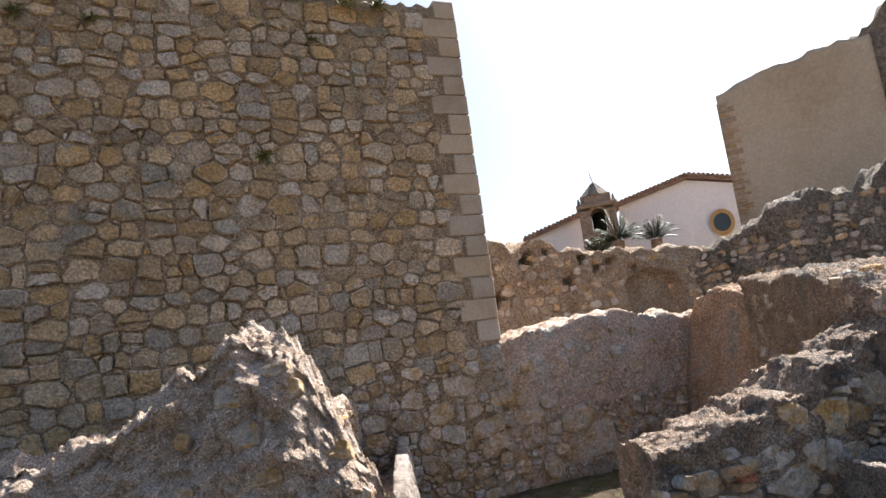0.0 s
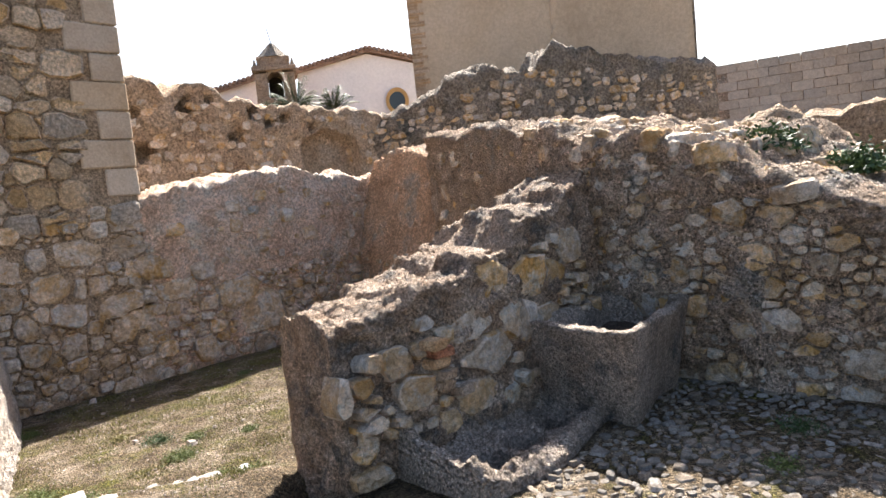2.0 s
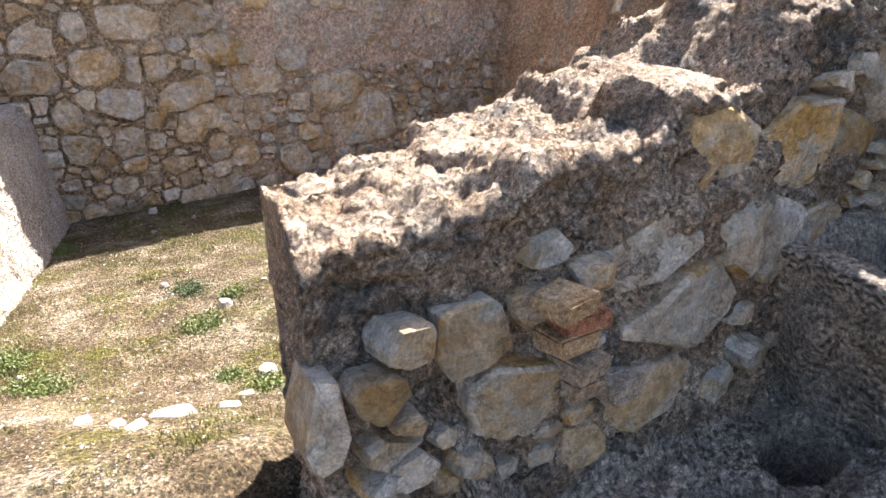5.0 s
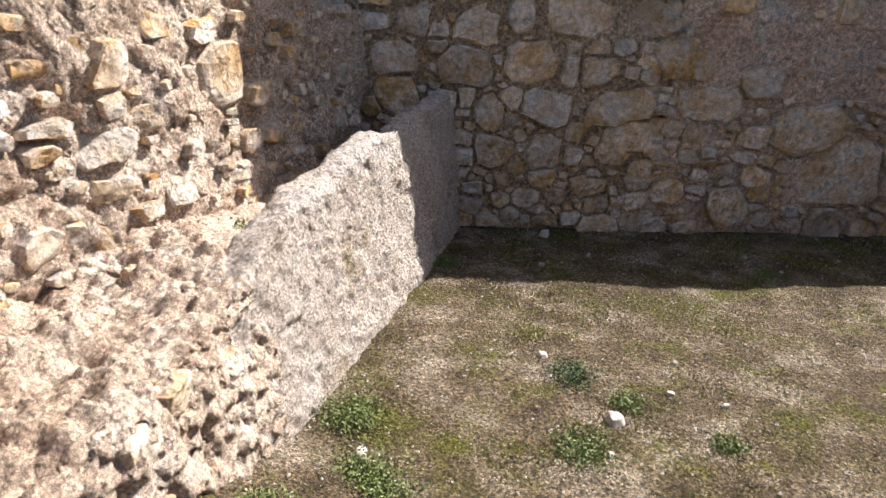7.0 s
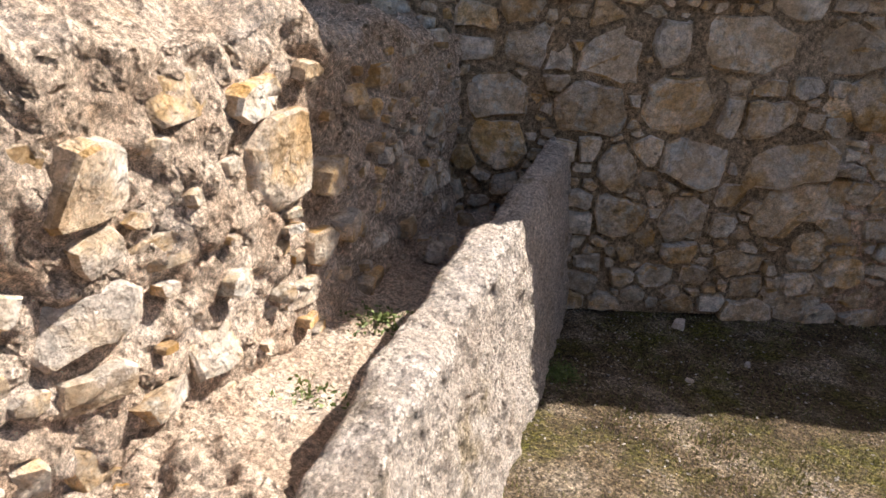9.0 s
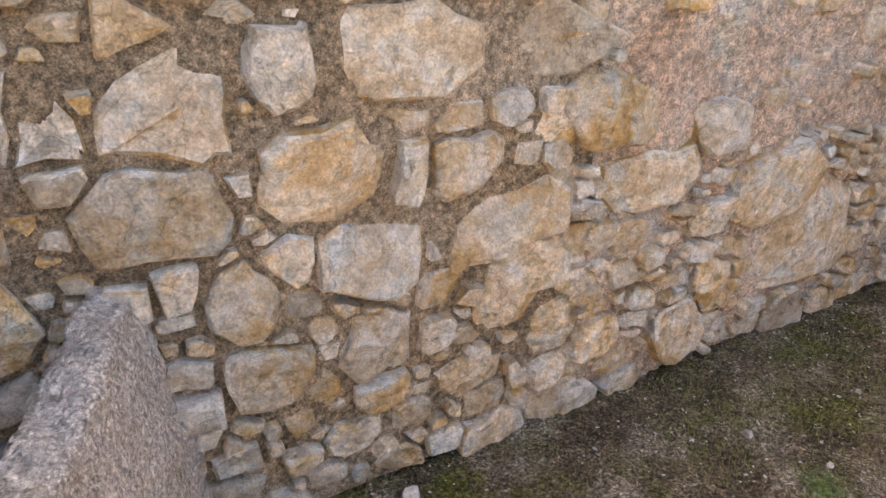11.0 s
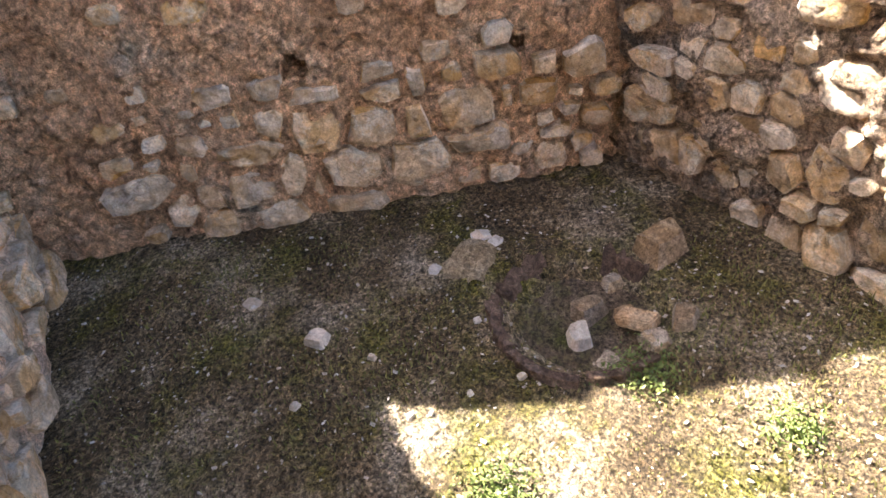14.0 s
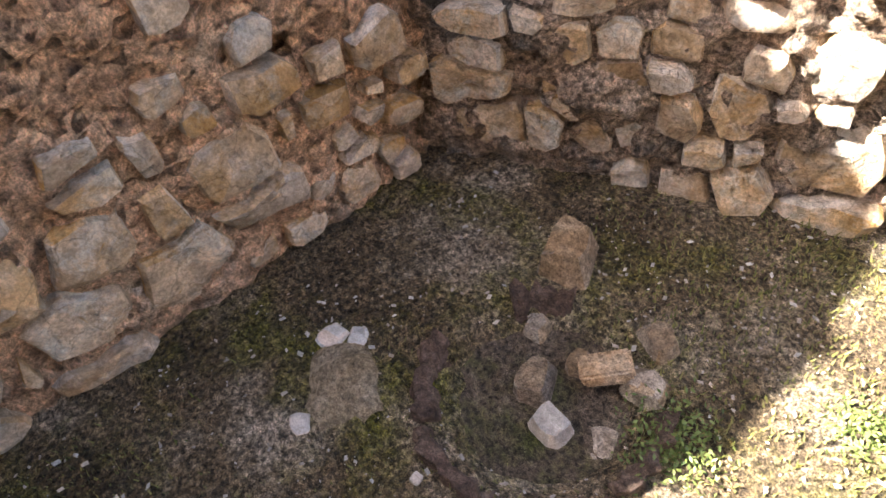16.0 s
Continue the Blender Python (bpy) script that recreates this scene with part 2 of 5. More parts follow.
def rough3(p, size, amp, oct=4, seed=0.0):
    q = Vector((p[0] / size + seed, p[1] / size + seed * 1.7, p[2] / size - seed))
    return noise.fractal(q, 0.9, 2.1, oct) * amp


def ragged(u, seed, amp, size=0.35):
    return rough3((u, seed * 3.1, 0.7), size, amp, 5, seed)


def loft_wall(name, front, back, base, top, material, step=0.06, amp=0.03, size=0.25, seed=1.0, top_amp=0.12, lean=0.0, setback=0.0, parent=None, top_round=0.06, fine=0.012, top2=None, ridge=0.4, dent=None, cap=False):
    """A ruined wall between two plan lines: front and back are polylines, base and top functions or tables of the share of its length.
    Its faces are uneven, its top is ragged."""
    n = max(4, int(sum(math.hypot(c[0] - a[0], c[1] - a[1]) for a, c in zip(front, front[1:])) / step))
    total = sum(math.hypot(c[0] - a[0], c[1] - a[1]) for a, c in zip(front, front[1:]))
    verts, faces = [], []
    th = max(0.05, math.hypot(front[0][0] - back[0][0], front[0][1] - back[0][1]))
    hmax = max(t for _, t in top) - min(t for _, t in base)
    nf, nt, nb = max(4, int(hmax / step)), max(3, int(th / step)), 5
    if cap:
        nb = nf
    ring = nf + nt + nb + 1
    for i in range(n + 1):
        u = i / n
        f, k = lerp_path(front, u), lerp_path(back, u)
        b, h = table(base, u), table(top, u)
        ln = u * total
        dx, dy = f[0] - k[0], f[1] - k[1]
        d = math.hypot(dx, dy) or 1.0
        nx, ny = dx / d, dy / d
        for j in range(ring):
            if j <= nf:
                v = j / nf
                sb = lean * (1 - v) - setback * max(0.0, v - 0.45) / 0.55
                x, y, z = f[0] + nx * sb, f[1] + ny * sb, b + (h - b) * v
                mx, my, mz = nx, ny, 0
                edge = max(0.0, v - 0.85) / 0.15
            elif j <= nf + nt:
                v = (j - nf) / nt
                drop = 0.0 if top2 is None else (h - table(top2, u)) * min(1.0, max(0.0, (v - ridge) / 0.25)) ** 0.7
                g = (f[0] - nx * setback, f[1] - ny * setback)
                x, y, z = g[0] + (k[0] - g[0]) * v, g[1] + (k[1] - g[1]) * v, h - drop
                mx, my, mz = 0, 0, 1
                edge = max(0.0, abs(v - 0.5) * 2 - 0.5)
            else:
                v = (j - nf - nt) / nb
                hb = h if top2 is None else table(top2, u)
                x, y, z = k[0], k[1], hb + (b - hb) * v
                mx, my, mz = -nx, -ny, 0
                edge = 0
            p = (x, y, z)
            vv = (z - b) / max(h - b, 0.01)
            tz = rough3((x, y, seed), 0.45, top_amp, 5, seed) * vv ** 2 - top_round * edge * edge * (1 if mz else 0.6)
            r = rough3(p, size, amp, 4, seed) + rough3(p, 0.05, fine, 3, seed + 5)
            w = 1.0 if z > b + 0.01 else 0.3
            if dent and j < nf:
                r -= dent(ln, z)
            verts.append((x + mx * r * w, y + my * r * w, z + mz * r + tz))
    for i in range(n):
        for j in range(ring - 1):
            a = i * ring + j
            faces.append((a, a + ring, a + ring + 1, a + 1))
    if cap:
        # the free end: a rough face of its own, bulging a little
        wx, wy = front[0][0] - front[1][0], front[0][1] - front[1][1]
        wd = math.hypot(wx, wy)
        grid = []
        for j in range(nf + 1):
            row = [j]
            for c in range(1, nt):
                if j == nf:
                    row.append(nf + c)
                    continue
                k = c / nt
                p = [a + (b - a) * k for a, b in zip(verts[j], verts[ring - 1 - j])]
                r = rough3(p, 0.2, 0.05, 4, seed + 2) + rough3(p, 0.05, fine, 3, seed + 7)
                r *= min(1.0, 5 * min(k, 1 - k, (nf - j) / nf))
                row.append(len(verts))
                verts.append((p[0] + wx / wd * r, p[1] + wy / wd * r, p[2]))
            row.append(ring - 1 - j)
            grid.append(row)
        for lo, hi in zip(grid, grid[1:]):
            for c in range(nt):
                faces.append((lo[c], hi[c], hi[c + 1], lo[c + 1]))
    else:
        faces.append(tuple(range(ring)))
    faces.append(tuple(n * ring + j for j in reversed(range(ring))))
    ob = part(name, (verts, faces), material, parent)
    me = ob.data
    flip = bmesh.new()
    flip.from_mesh(me)
    bmesh.ops.triangulate(flip, faces=[f for f in flip.faces if len(f.verts) > 4])
    bmesh.ops.recalc_face_normals(flip, faces=flip.faces)
    flip.to_mesh(me)
    flip.free()
    return smooth(ob)


def wall_frame(front, back, u):
    """Point in plan, unit way along and unit normal outwards of a wall's front at u."""
    e = 0.01
    a, c = lerp_path(front, max(0, u - e)), lerp_path(front, min(1, u + e))
    t = Vector((c[0] - a[0], c[1] - a[1], 0)).normalized()
    f, k = lerp_path(front, u), lerp_path(back, u)
    n = Vector((f[0] - k[0], f[1] - k[1], 0))
    n = (n - t * n.dot(t)).normalized()
    return Vector((f[0], f[1], 0)), t, n


def unit_stone(seed, flat=0.5, sharp=0.3):
    """A weathered stone in a box of one metre: uneven outline, domed face; 40 triangles or so."""
    rnd = random.Random(seed)
    bm = bmesh.new()
    n = rnd.choice((7, 8, 9))
    rings = []
    off = rnd.random() * 6.28
    sq = rnd.uniform(0.7, 0.98)
    out = []
    for i in range(n):
        a = off + 6.2832 * (i + rnd.uniform(-.25, .25)) / n
        c, s = math.cos(a), math.sin(a)
        r = 0.5 / max(abs(c), abs(s)) * sq + 0.5 * (1 - sq)
        r *= rnd.uniform(0.84, 1.04)
        out.append((c * r, s * r))
    for k, z in ((1.0, -0.5), (1.0, 0.22 + sharp * 0.25), (0.9, 0.44), (0.45, 0.5)):
        rings.append([bm.verts.new((x * k + rnd.uniform(-.015, .015), y * k + rnd.uniform(-.015, .015), z + rnd.uniform(-.10, .07) * (z > 0))) for x, y in out])
    for a, c in zip(rings, rings[1:]):
        for i in range(n):
            bm.faces.new((a[i], a[(i + 1) % n], c[(i + 1) % n], c[i]))
    bm.faces.new(rings[-1])
    bmesh.ops.triangulate(bm, faces=[f for f in bm.faces if len(f.verts) > 4])
    me = bpy.data.meshes.new("stone")
    bm.to_mesh(me)
    bm.free()
    me.polygons.foreach_set("use_smooth", [False] * len(me.polygons))
    return me


def big_stone(seed, n=18):
    """A finer stone for the nearest walls: a rounded block with chipped faces and grain."""
    rnd = random.Random(seed)
    off = rnd.random() * 50
    sq = rnd.uniform(5.0, 9.0)
    cuts = []
    for _ in range(6):
        t = rnd.random() * 6.28
        cuts.append((Vector((math.cos(t), math.sin(t), rnd.uniform(0.0, 0.25))).normalized(), rnd.uniform(0.40, 0.56)))
    for _ in range(6):
        t = rnd.random() * 6.28
        k = rnd.uniform(0.15, 0.8)
        cuts.append((Vector((math.cos(t) * k, math.sin(t) * k, 1)).normalized(), rnd.uniform(0.36, 0.47)))
    verts, faces = [], []
    for j in range(n + 1):
        for i in range(n + 1):
            a, c = 2 * i / n - 1, 2 * j / n - 1
            r = (abs(a) ** sq + abs(c) ** sq) ** (1 / sq)
            m = max(abs(a), abs(c))
            k = (m / r if r > 1e-6 else 1.0) * 0.5
            p = Vector((a * k, c * k, 0.5 - 0.55 * max(0.0, m - 0.80) / 0.20 - 0.10 * m * m))
            if m > 0.97:
                p.z = -0.5
            for d, h in cuts:
                e = p.dot(d) - h
                if e > 0:
                    p -= d * e
            wob = noise.noise(Vector((p.x * 2.2 + off, p.y * 2.2, off)))
            p.x += 0.04 * wob
            p.y += 0.04 * noise.noise(Vector((p.x * 2.2, p.y * 2.2 + off, 7.0)))
            if m < 0.97:
                p.z += 0.05 * noise.fractal(Vector((p.x * 6 + off, p.y * 6, 1.0)), 0.8, 2.1, 5)
            verts.append(tuple(p))
    for j in range(n):
        for i in range(n):
            q = j * (n + 1) + i
            faces.append((q, q + 1, q + n + 2, q + n + 1))
    me = bpy.data.meshes.new("stone")
    me.from_pydata(verts, [], faces)
    me.polygons.foreach_set("use_smooth", [True] * len(me.polygons))
    me.set_sharp_from_angle(angle=radians(24))
    return me


BIG = [big_stone(700 + i) for i in range(18)]
for me in BIG:
    me.materials.append(M_STONE)
CORES = [big_stone(740 + i, 22) for i in range(6)]
for me in CORES:
    me.materials.append(M_CORE)
STONES = [unit_stone(100 + i) for i in range(16)]
for me in STONES:
    me.materials.append(M_STONE)
TSTONES = [unit_stone(300 + i, sharp=0.6) for i in range(14)]
for me in TSTONES:
    me.materials.append(M_TSTONE)
PEBBLES = [unit_stone(500 + i) for i in range(8)]
for me in PEBBLES:
    me.materials.append(M_PEB)


def stone_at(parent, meshes, rnd, pos, t, n, w, h, d, spin=0.0, name="stone"):
    """One stone on a wall: its middle, the way along the wall, the normal, width, height, depth."""
    up = n.cross(t).normalized()
    if up.z < 0:
        up = -up
    m = Matrix((t, up, n)).transposed().to_4x4()
    m = Matrix.Translation(pos) @ m @ Matrix.Rotation(spin, 4, "Z") @ Matrix.Diagonal((w * rnd.choice((1, -1)), h, d, 1))
    ob = new(name, rnd.choice(meshes))
    if parent is not None:
        ob.parent = parent
    ob.matrix_basis = m
    return ob


def joined(name, items, material, parent):
    """Many stones as one mesh of kind stuff: items are (mesh, matrix)."""
    verts, faces = [], []
    for me, m in items:
        k = len(verts)
        verts += [tuple(m @ v.co) for v in me.vertices]
        faces += [tuple(i + k for i in p.vertices) for p in me.polygons]
    ob = part(name, (verts, faces), material, parent)
    ob["kind"] = "stuff"
    return ob


def cut_poly(poly, px, py, nx, ny):
    """Keeps the side of a polygon that lies behind the line through (px, py) with normal (nx, ny)."""
    out = []
    for (ax, ay), (bx, by) in zip(poly, poly[1:] + poly[:1]):
        da, db = (ax - px) * nx + (ay - py) * ny, (bx - px) * nx + (by - py) * ny
        if da <= 0:
            out.append((ax, ay))
        if (da < 0 < db) or (db < 0 < da):
            k = da / (da - db)
            out.append((ax + (bx - ax) * k, ay + (by - ay) * k))
    return out


def rubble_mesh(poly, rnd, depth, dome, rings=(0.0, 0.10, 0.5), edge=0.05, material=None):
    """A broken stone from its outline in the wall's plane: chipped edge, nearly flat face with a break or two."""
    cx, cy = sum(p[0] for p in poly) / len(poly), sum(p[1] for p in poly) / len(poly)
    size = max(math.hypot(x - cx, y - cy) for x, y in poly)
    pts = []
    for (ax, ay), (bx, by) in zip(poly, poly[1:] + poly[:1]):
        n = max(1, min(4, int(math.hypot(bx - ax, by - ay) / max(edge, size * 0.35))))
        for i in range(n):
            j = size * 0.075
            pts.append((ax + (bx - ax) * i / n + rnd.uniform(-j, j), ay + (by - ay) * i / n + rnd.uniform(-j, j)))
    cuts = []
    for _ in range(3):
        t = rnd.random() * 6.28
        cuts.append((math.cos(t), math.sin(t), rnd.uniform(0.15, 0.7) * size, rnd.uniform(0.12, 0.45)))
    tx, ty = rnd.uniform(-.10, .10), rnd.uniform(-.10, .10)
    off = rnd.random() * 90
    verts, faces, n = [], [], len(pts)
    for r, (k, z) in enumerate([(1.0, -depth)] + [(1.0 - q, 0.0) for q in rings]):
        for x, y in pts:
            x, y = cx + (x - cx) * k, cy + (y - cy) * k
            if r:
                lx, ly = x - cx, y - cy
                z = tx * lx + ty * ly - (dome if r == 1 else 0.0)
                for a, b, h, g in cuts:
                    z -= g * max(0.0, lx * a + ly * b - h)
                z += 0.17 * min(size, 0.12) * noise.fractal(Vector((x * 11 + off, y * 11, off)), 0.8, 2.0, 4)
            verts.append((x - cx, y - cy, z))
    for r in range(len(rings)):
        for i in range(n):
            a, b = r * n + i, r * n + (i + 1) % n
            faces.append((a, b, b + n, a + n))
    verts.append((0, 0, sum(v[2] for v in verts[-n:]) / n))
    for i in range(n):
        faces.append((len(rings) * n + i, len(rings) * n + (i + 1) % n, len(verts) - 1))
    me = bpy.data.meshes.new("stone")
    me.from_pydata(verts, [], faces)
    me.materials.append(material)
    me.polygons.foreach_set("use_smooth", [True] * len(faces))
    me.set_sharp_from_angle(angle=radians(26))
    return me, cx, cy


def pack(wall, place, cells, rnd, material, proud=(0.0, 0.02), depth=0.07, gap=0.008, dome=0.012, limit=300, near=None, grow=1.12, tilt=0.05, keep=None, fine=False, square=0.2):
    """Closely fitted rubble: each cell (s, z, w, h) becomes a stone whose outline is cut by its neighbours.
    place(s, z) gives the point, the way along and the normal of the wall's face."""
    todo = []
    for i, (s, z, w, h) in enumerate(cells):
        if keep and not keep(s, z):
            continue
        W, H = w * grow / 2, h * grow / 2
        c = [rnd.uniform(square, 0.55 + 0.45 * max(square, 0.65)) for _ in range(8)]
        poly = [(s - W, z - H * c[0]), (s - W * c[1], z - H), (s + W * c[2], z - H), (s + W, z - H * c[3]), (s + W, z + H * c[4]), (s + W * c[5], z + H), (s - W * c[6], z + H), (s - W, z + H * c[7])]
        for j, (s2, z2, w2, h2) in enumerate(cells):
            if j == i or abs(s2 - s) > (w + w2) * 0.75 or abs(z2 - z) > (h + h2) * 0.75:
                continue
            dx, dz = s2 - s, z2 - z
            D = math.hypot(dx, dz)
            if D < 1e-4:
                continue
            dx, dz = dx / D, dz / D
            ea = 1 / math.sqrt((dx / w) ** 2 + (dz / h) ** 2)
            eb = 1 / math.sqrt((dx / w2) ** 2 + (dz / h2) ** 2)
            k = D * ea / (ea + eb) - gap / 2
            m = math.hypot(dx, dz * 1.4)
            poly = cut_poly(poly, s + dx * k, z + dz * k, dx / m, dz * 1.4 / m)
            if len(poly) < 3:
                break
        if len(poly) < 3:
            continue
        area = 0.5 * abs(sum(p[0] * q[1] - q[0] * p[1] for p, q in zip(poly, poly[1:] + poly[:1])))
        if area < 0.0007:
            continue
        todo.append((poly, place(s, z)[0]))
    if near is not None:
        todo.sort(key=lambda q: (q[1] - Vector(near)).length)
    rest = []
    for i, (poly, _) in enumerate(todo):
        me, cs, cz = rubble_mesh(poly, rnd, depth, dome, (0.0, 0.09, 0.35, 0.7) if fine else (0.0, 0.12, 0.5), material=material)
        p, t, n = place(cs, cz)
        n2 = (n + t * rnd.uniform(-tilt, tilt) + Vector((0, 0, rnd.uniform(-tilt, tilt)))).normalized()
        t2 = (t - n2 * t.dot(n2)).normalized()
        up = n2.cross(t2)
        if up.z < 0:
            t2, up = -t2, -up
            m = Matrix((-t2, up, n2)).transposed().to_4x4()
        else:
            m = Matrix((t2, up, n2)).transposed().to_4x4()
        m = Matrix.Translation(p + n * rnd.uniform(*proud)) @ m
        if i < limit:
            ob = new("stone", me)
            ob.parent = wall
            ob.matrix_basis = m
        else:
            rest.append((me, m))
    if rest:
        ob = joined("stones", rest, material, wall)
        ob.data.polygons.foreach_set("use_smooth", [True] * len(ob.data.polygons))
        ob.data.set_sharp_from_angle(angle=radians(26))


def straight(origin, way, normal):
    o, w, nn = Vector((*origin, 0)), Vector((*way, 0)).normalized(), Vector((*normal, 0)).normalized()
    return lambda s, z: (o + w * s + Vector((0, 0, z)), w, nn)


def along_wall(front, back):
    L = sum(math.hypot(c[0] - a[0], c[1] - a[1]) for a, c in zip(front, front[1:]))

    def at(s, z):
        p, t, n = wall_frame(front, back, min(1.0, max(0.0, s / L)))
        return Vector((p.x, p.y, z)), t, n
    return at


def course_cells(rnd, length, height, hmin, hmax, wmin, wmax, z0=0.0, gap=0.015, skip=0.0):
    """Cells (s, z, w, h) of rough courses on a wall face."""
    cells, z = [], z0
    while z < height - hmin * 0.4:
        ch = rnd.uniform(hmin, hmax)
        s = rnd.uniform(-wmax, 0) * 0.5
        while s < length:
            w = rnd.uniform(wmin, wmax)
            if rnd.random() > skip:
                if ch > hmin * 1.5 and rnd.random() < 0.25:
                    k = rnd.uniform(0.4, 0.6)
                    cells.append((s + w / 2, z + ch * k / 2, w - gap, ch * k - gap))
                    cells.append((s + w / 2, z + ch * (1 + k) / 2, w - gap, ch * (1 - k) - gap))
                else:
                    cells.append((s + w / 2, z + ch / 2, w - gap, ch - gap))
            s += w
        z += ch
    return cells


def face_stones(wall, front, back, cells, rnd, meshes, top, base=0.0, depth=(0.06, 0.12), proud=0.02, keep=None, spin=0.12, limit=300, near=None, name="stone", material=None, jit=0.03):
    """Sets stones on a wall's front: the first `limit` nearest to `near` as parts, the rest joined."""
    L = sum(math.hypot(c[0] - a[0], c[1] - a[1]) for a, c in zip(front, front[1:]))
    todo = []
    for s, z, w, h in cells:
        u = s / L
        if not 0 <= u <= 1 or z + h * 0.4 > table(top, u) or (keep and not keep(s, z, rnd)):
            continue
        p, t, n = wall_frame(front, back, u)
        p = Vector((p.x, p.y, z + rnd.uniform(-jit, jit))) + t * rnd.uniform(-jit, jit)
        todo.append((p, t, n, w, h, rnd.uniform(*depth)))
    if near is not None:
        todo.sort(key=lambda q: (q[0] - Vector(near)).length)
    rest = []
    for i, (p, t, n, w, h, d) in enumerate(todo):
        pr = rnd.uniform(-0.4, 1.0) * proud
        sp = rnd.uniform(-spin, spin)
        pos = p + n * (pr - d * 0.5 + 0.02)
        if i < limit:
            stone_at(wall, meshes, rnd, pos, t, n, w, h, d, sp, name)
        else:
            up = Vector((0, 0, 1))
            m = Matrix((t, up, n)).transposed().to_4x4()
            rest.append((rnd.choice(meshes), Matrix.Translation(pos) @ m @ Matrix.Rotation(sp, 4, "Z") @ Matrix.Diagonal((w, h, d, 1))))
    if rest:
        joined("stones", rest, material or meshes[0].materials[0], wall)


# ---- the large structure ----
def sstep(a, c, x):
    k = min(1.0, max(0.0, (x - a) / (c - a)))
    return k * k * (3 - 2 * k)


def ground_z(x, y):
    """Height of the ground: sunken room at 0, rising to the yard at the entrance."""
    # the room lies beyond a line across the entrance
    ramp = 1 - sstep(4.9, 6.3, y + 0.25 * (x - 0.4))
    inner = (x - 1.05) * 0.733 - (y - 5.3) * 0.68      # past the dividing wall's inner face
    yard = sstep(0.1, 0.7, inner)
    lift = 0.10 * sstep(2.0, 2.7, x) * sstep(3.1, 3.9, y)
    z = max(0.42 * ramp * (1 - yard), (0.37 + 0.2 * lift) * yard)
    if y < 3.6:
        z = max(z - 0.10 * sstep(3.6, 1.5, y), 0.25)
    if x < -0.5:
        z = max(z, 0.40 * sstep(-0.6, -0.72, x)) if y < 9 else z
    z -= 0.075 * (1 - sstep(0.15, 0.27, math.hypot(x - 2.98, y - 8.66)))      # hollow of the hearth
    k = min(1.0, max(0.0, ((x - 1.88) * 0.62 + (y - 4.23) * 0.25) / 0.4469))
    z -= 0.38 * (1 - sstep(0.15, 0.23, math.hypot(x - 1.88 - 0.62 * k, y - 4.23 - 0.25 * k)))      # pit under the manger
    far = max(abs(x), abs(y)) - 14
    if far > 0:
        z -= min(far * 0.05, 2.0)
    return z


def make_ground():
    xs = [-400, -150, -60, -30, -16, -10, -7, -5] + [-4 + 0.05 * i for i in range(181)] + [6, 7, 9, 12, 18, 30, 60, 150, 400]
    ys = [-400, -150, -60, -30, -15, -8, -4, -2, -1] + [0.1 * i for i in range(30)] + [3.0 + 0.05 * i for i in range(161)] + [12, 14, 18, 30, 60, 150, 600]
    verts, faces = [], []
    for y in ys:
        for x in xs:
            z = ground_z(x, y)
            if -4 <= x <= 5 and 0 <= y <= 11:
                z += rough3((x, y, 0), 0.5, 0.012, 4, 3.0) + rough3((x, y, 0), 0.07, 0.006, 3, 8.0)
            verts.append((x, y, z))
    nx = len(xs)
    for j in range(len(ys) - 1):
        for i in range(nx - 1):
            a = j * nx + i
            faces.append((a, a + 1, a + nx + 1, a + nx))
    ob = smooth(part("ground", (verts, faces), M_GROUND))
    return tagged(ob, "dry earth and patchy grass floor of the ruins", "ground", kind="structure")


ground = make_ground()

# back wall: tower face on one side, low plastered wall on the other, in one line
TOWER_X = 0.72
along = Vector((0.923, 0.385, 0))
back_n = Vector((0.385, -0.923, 0))


def on_back(s, z=0.0, out=0.0):
    """A point on the back wall's face, s metres along it from the tower's corner."""
    p = Vector((TOWER_X, 9.47, z)) + along * s + back_n * out
    return (p.x, p.y, p.z)


def xy(p):
    return (p[0], p[1])


TF, TB = [xy(on_back(-9)), xy(on_back(0))], [xy(on_back(-9, 0, -7)), xy(on_back(0, 0, -7))]
tower = loft_wall("tower", TF, TB, [(0, -0.2), (1, -0.2)], [(0, 7.4), (0.75, 7.3), (1, 7.05)], M_TMORTAR, step=0.08, amp=0.012, size=0.3, seed=2.0, top_amp=0.25, top_round=0.02, fine=0.006)
tagged(tower, "tall square tower of coursed buff rubble stone with ashlar corner", "tower")
LF, LB = [xy(on_back(0)), xy(on_back(3.55))], [xy(on_back(0, 0, -0.7)), xy(on_back(3.55, 0, -0.7))]
low_wall = loft_wall("wall_north", LF, LB, [(0, -0.1), (1, -0.1)], [(0, 2.05), (0.45, 2.28), (0.8, 2.15), (1, 2.1)], M_PLASTER, step=0.026, amp=0.032, size=0.3, seed=4.0, top_amp=0.12, fine=0.02)
tagged(low_wall, "low ruined wall with flaking pinkish plaster over rubble", "wall", kind="structure")

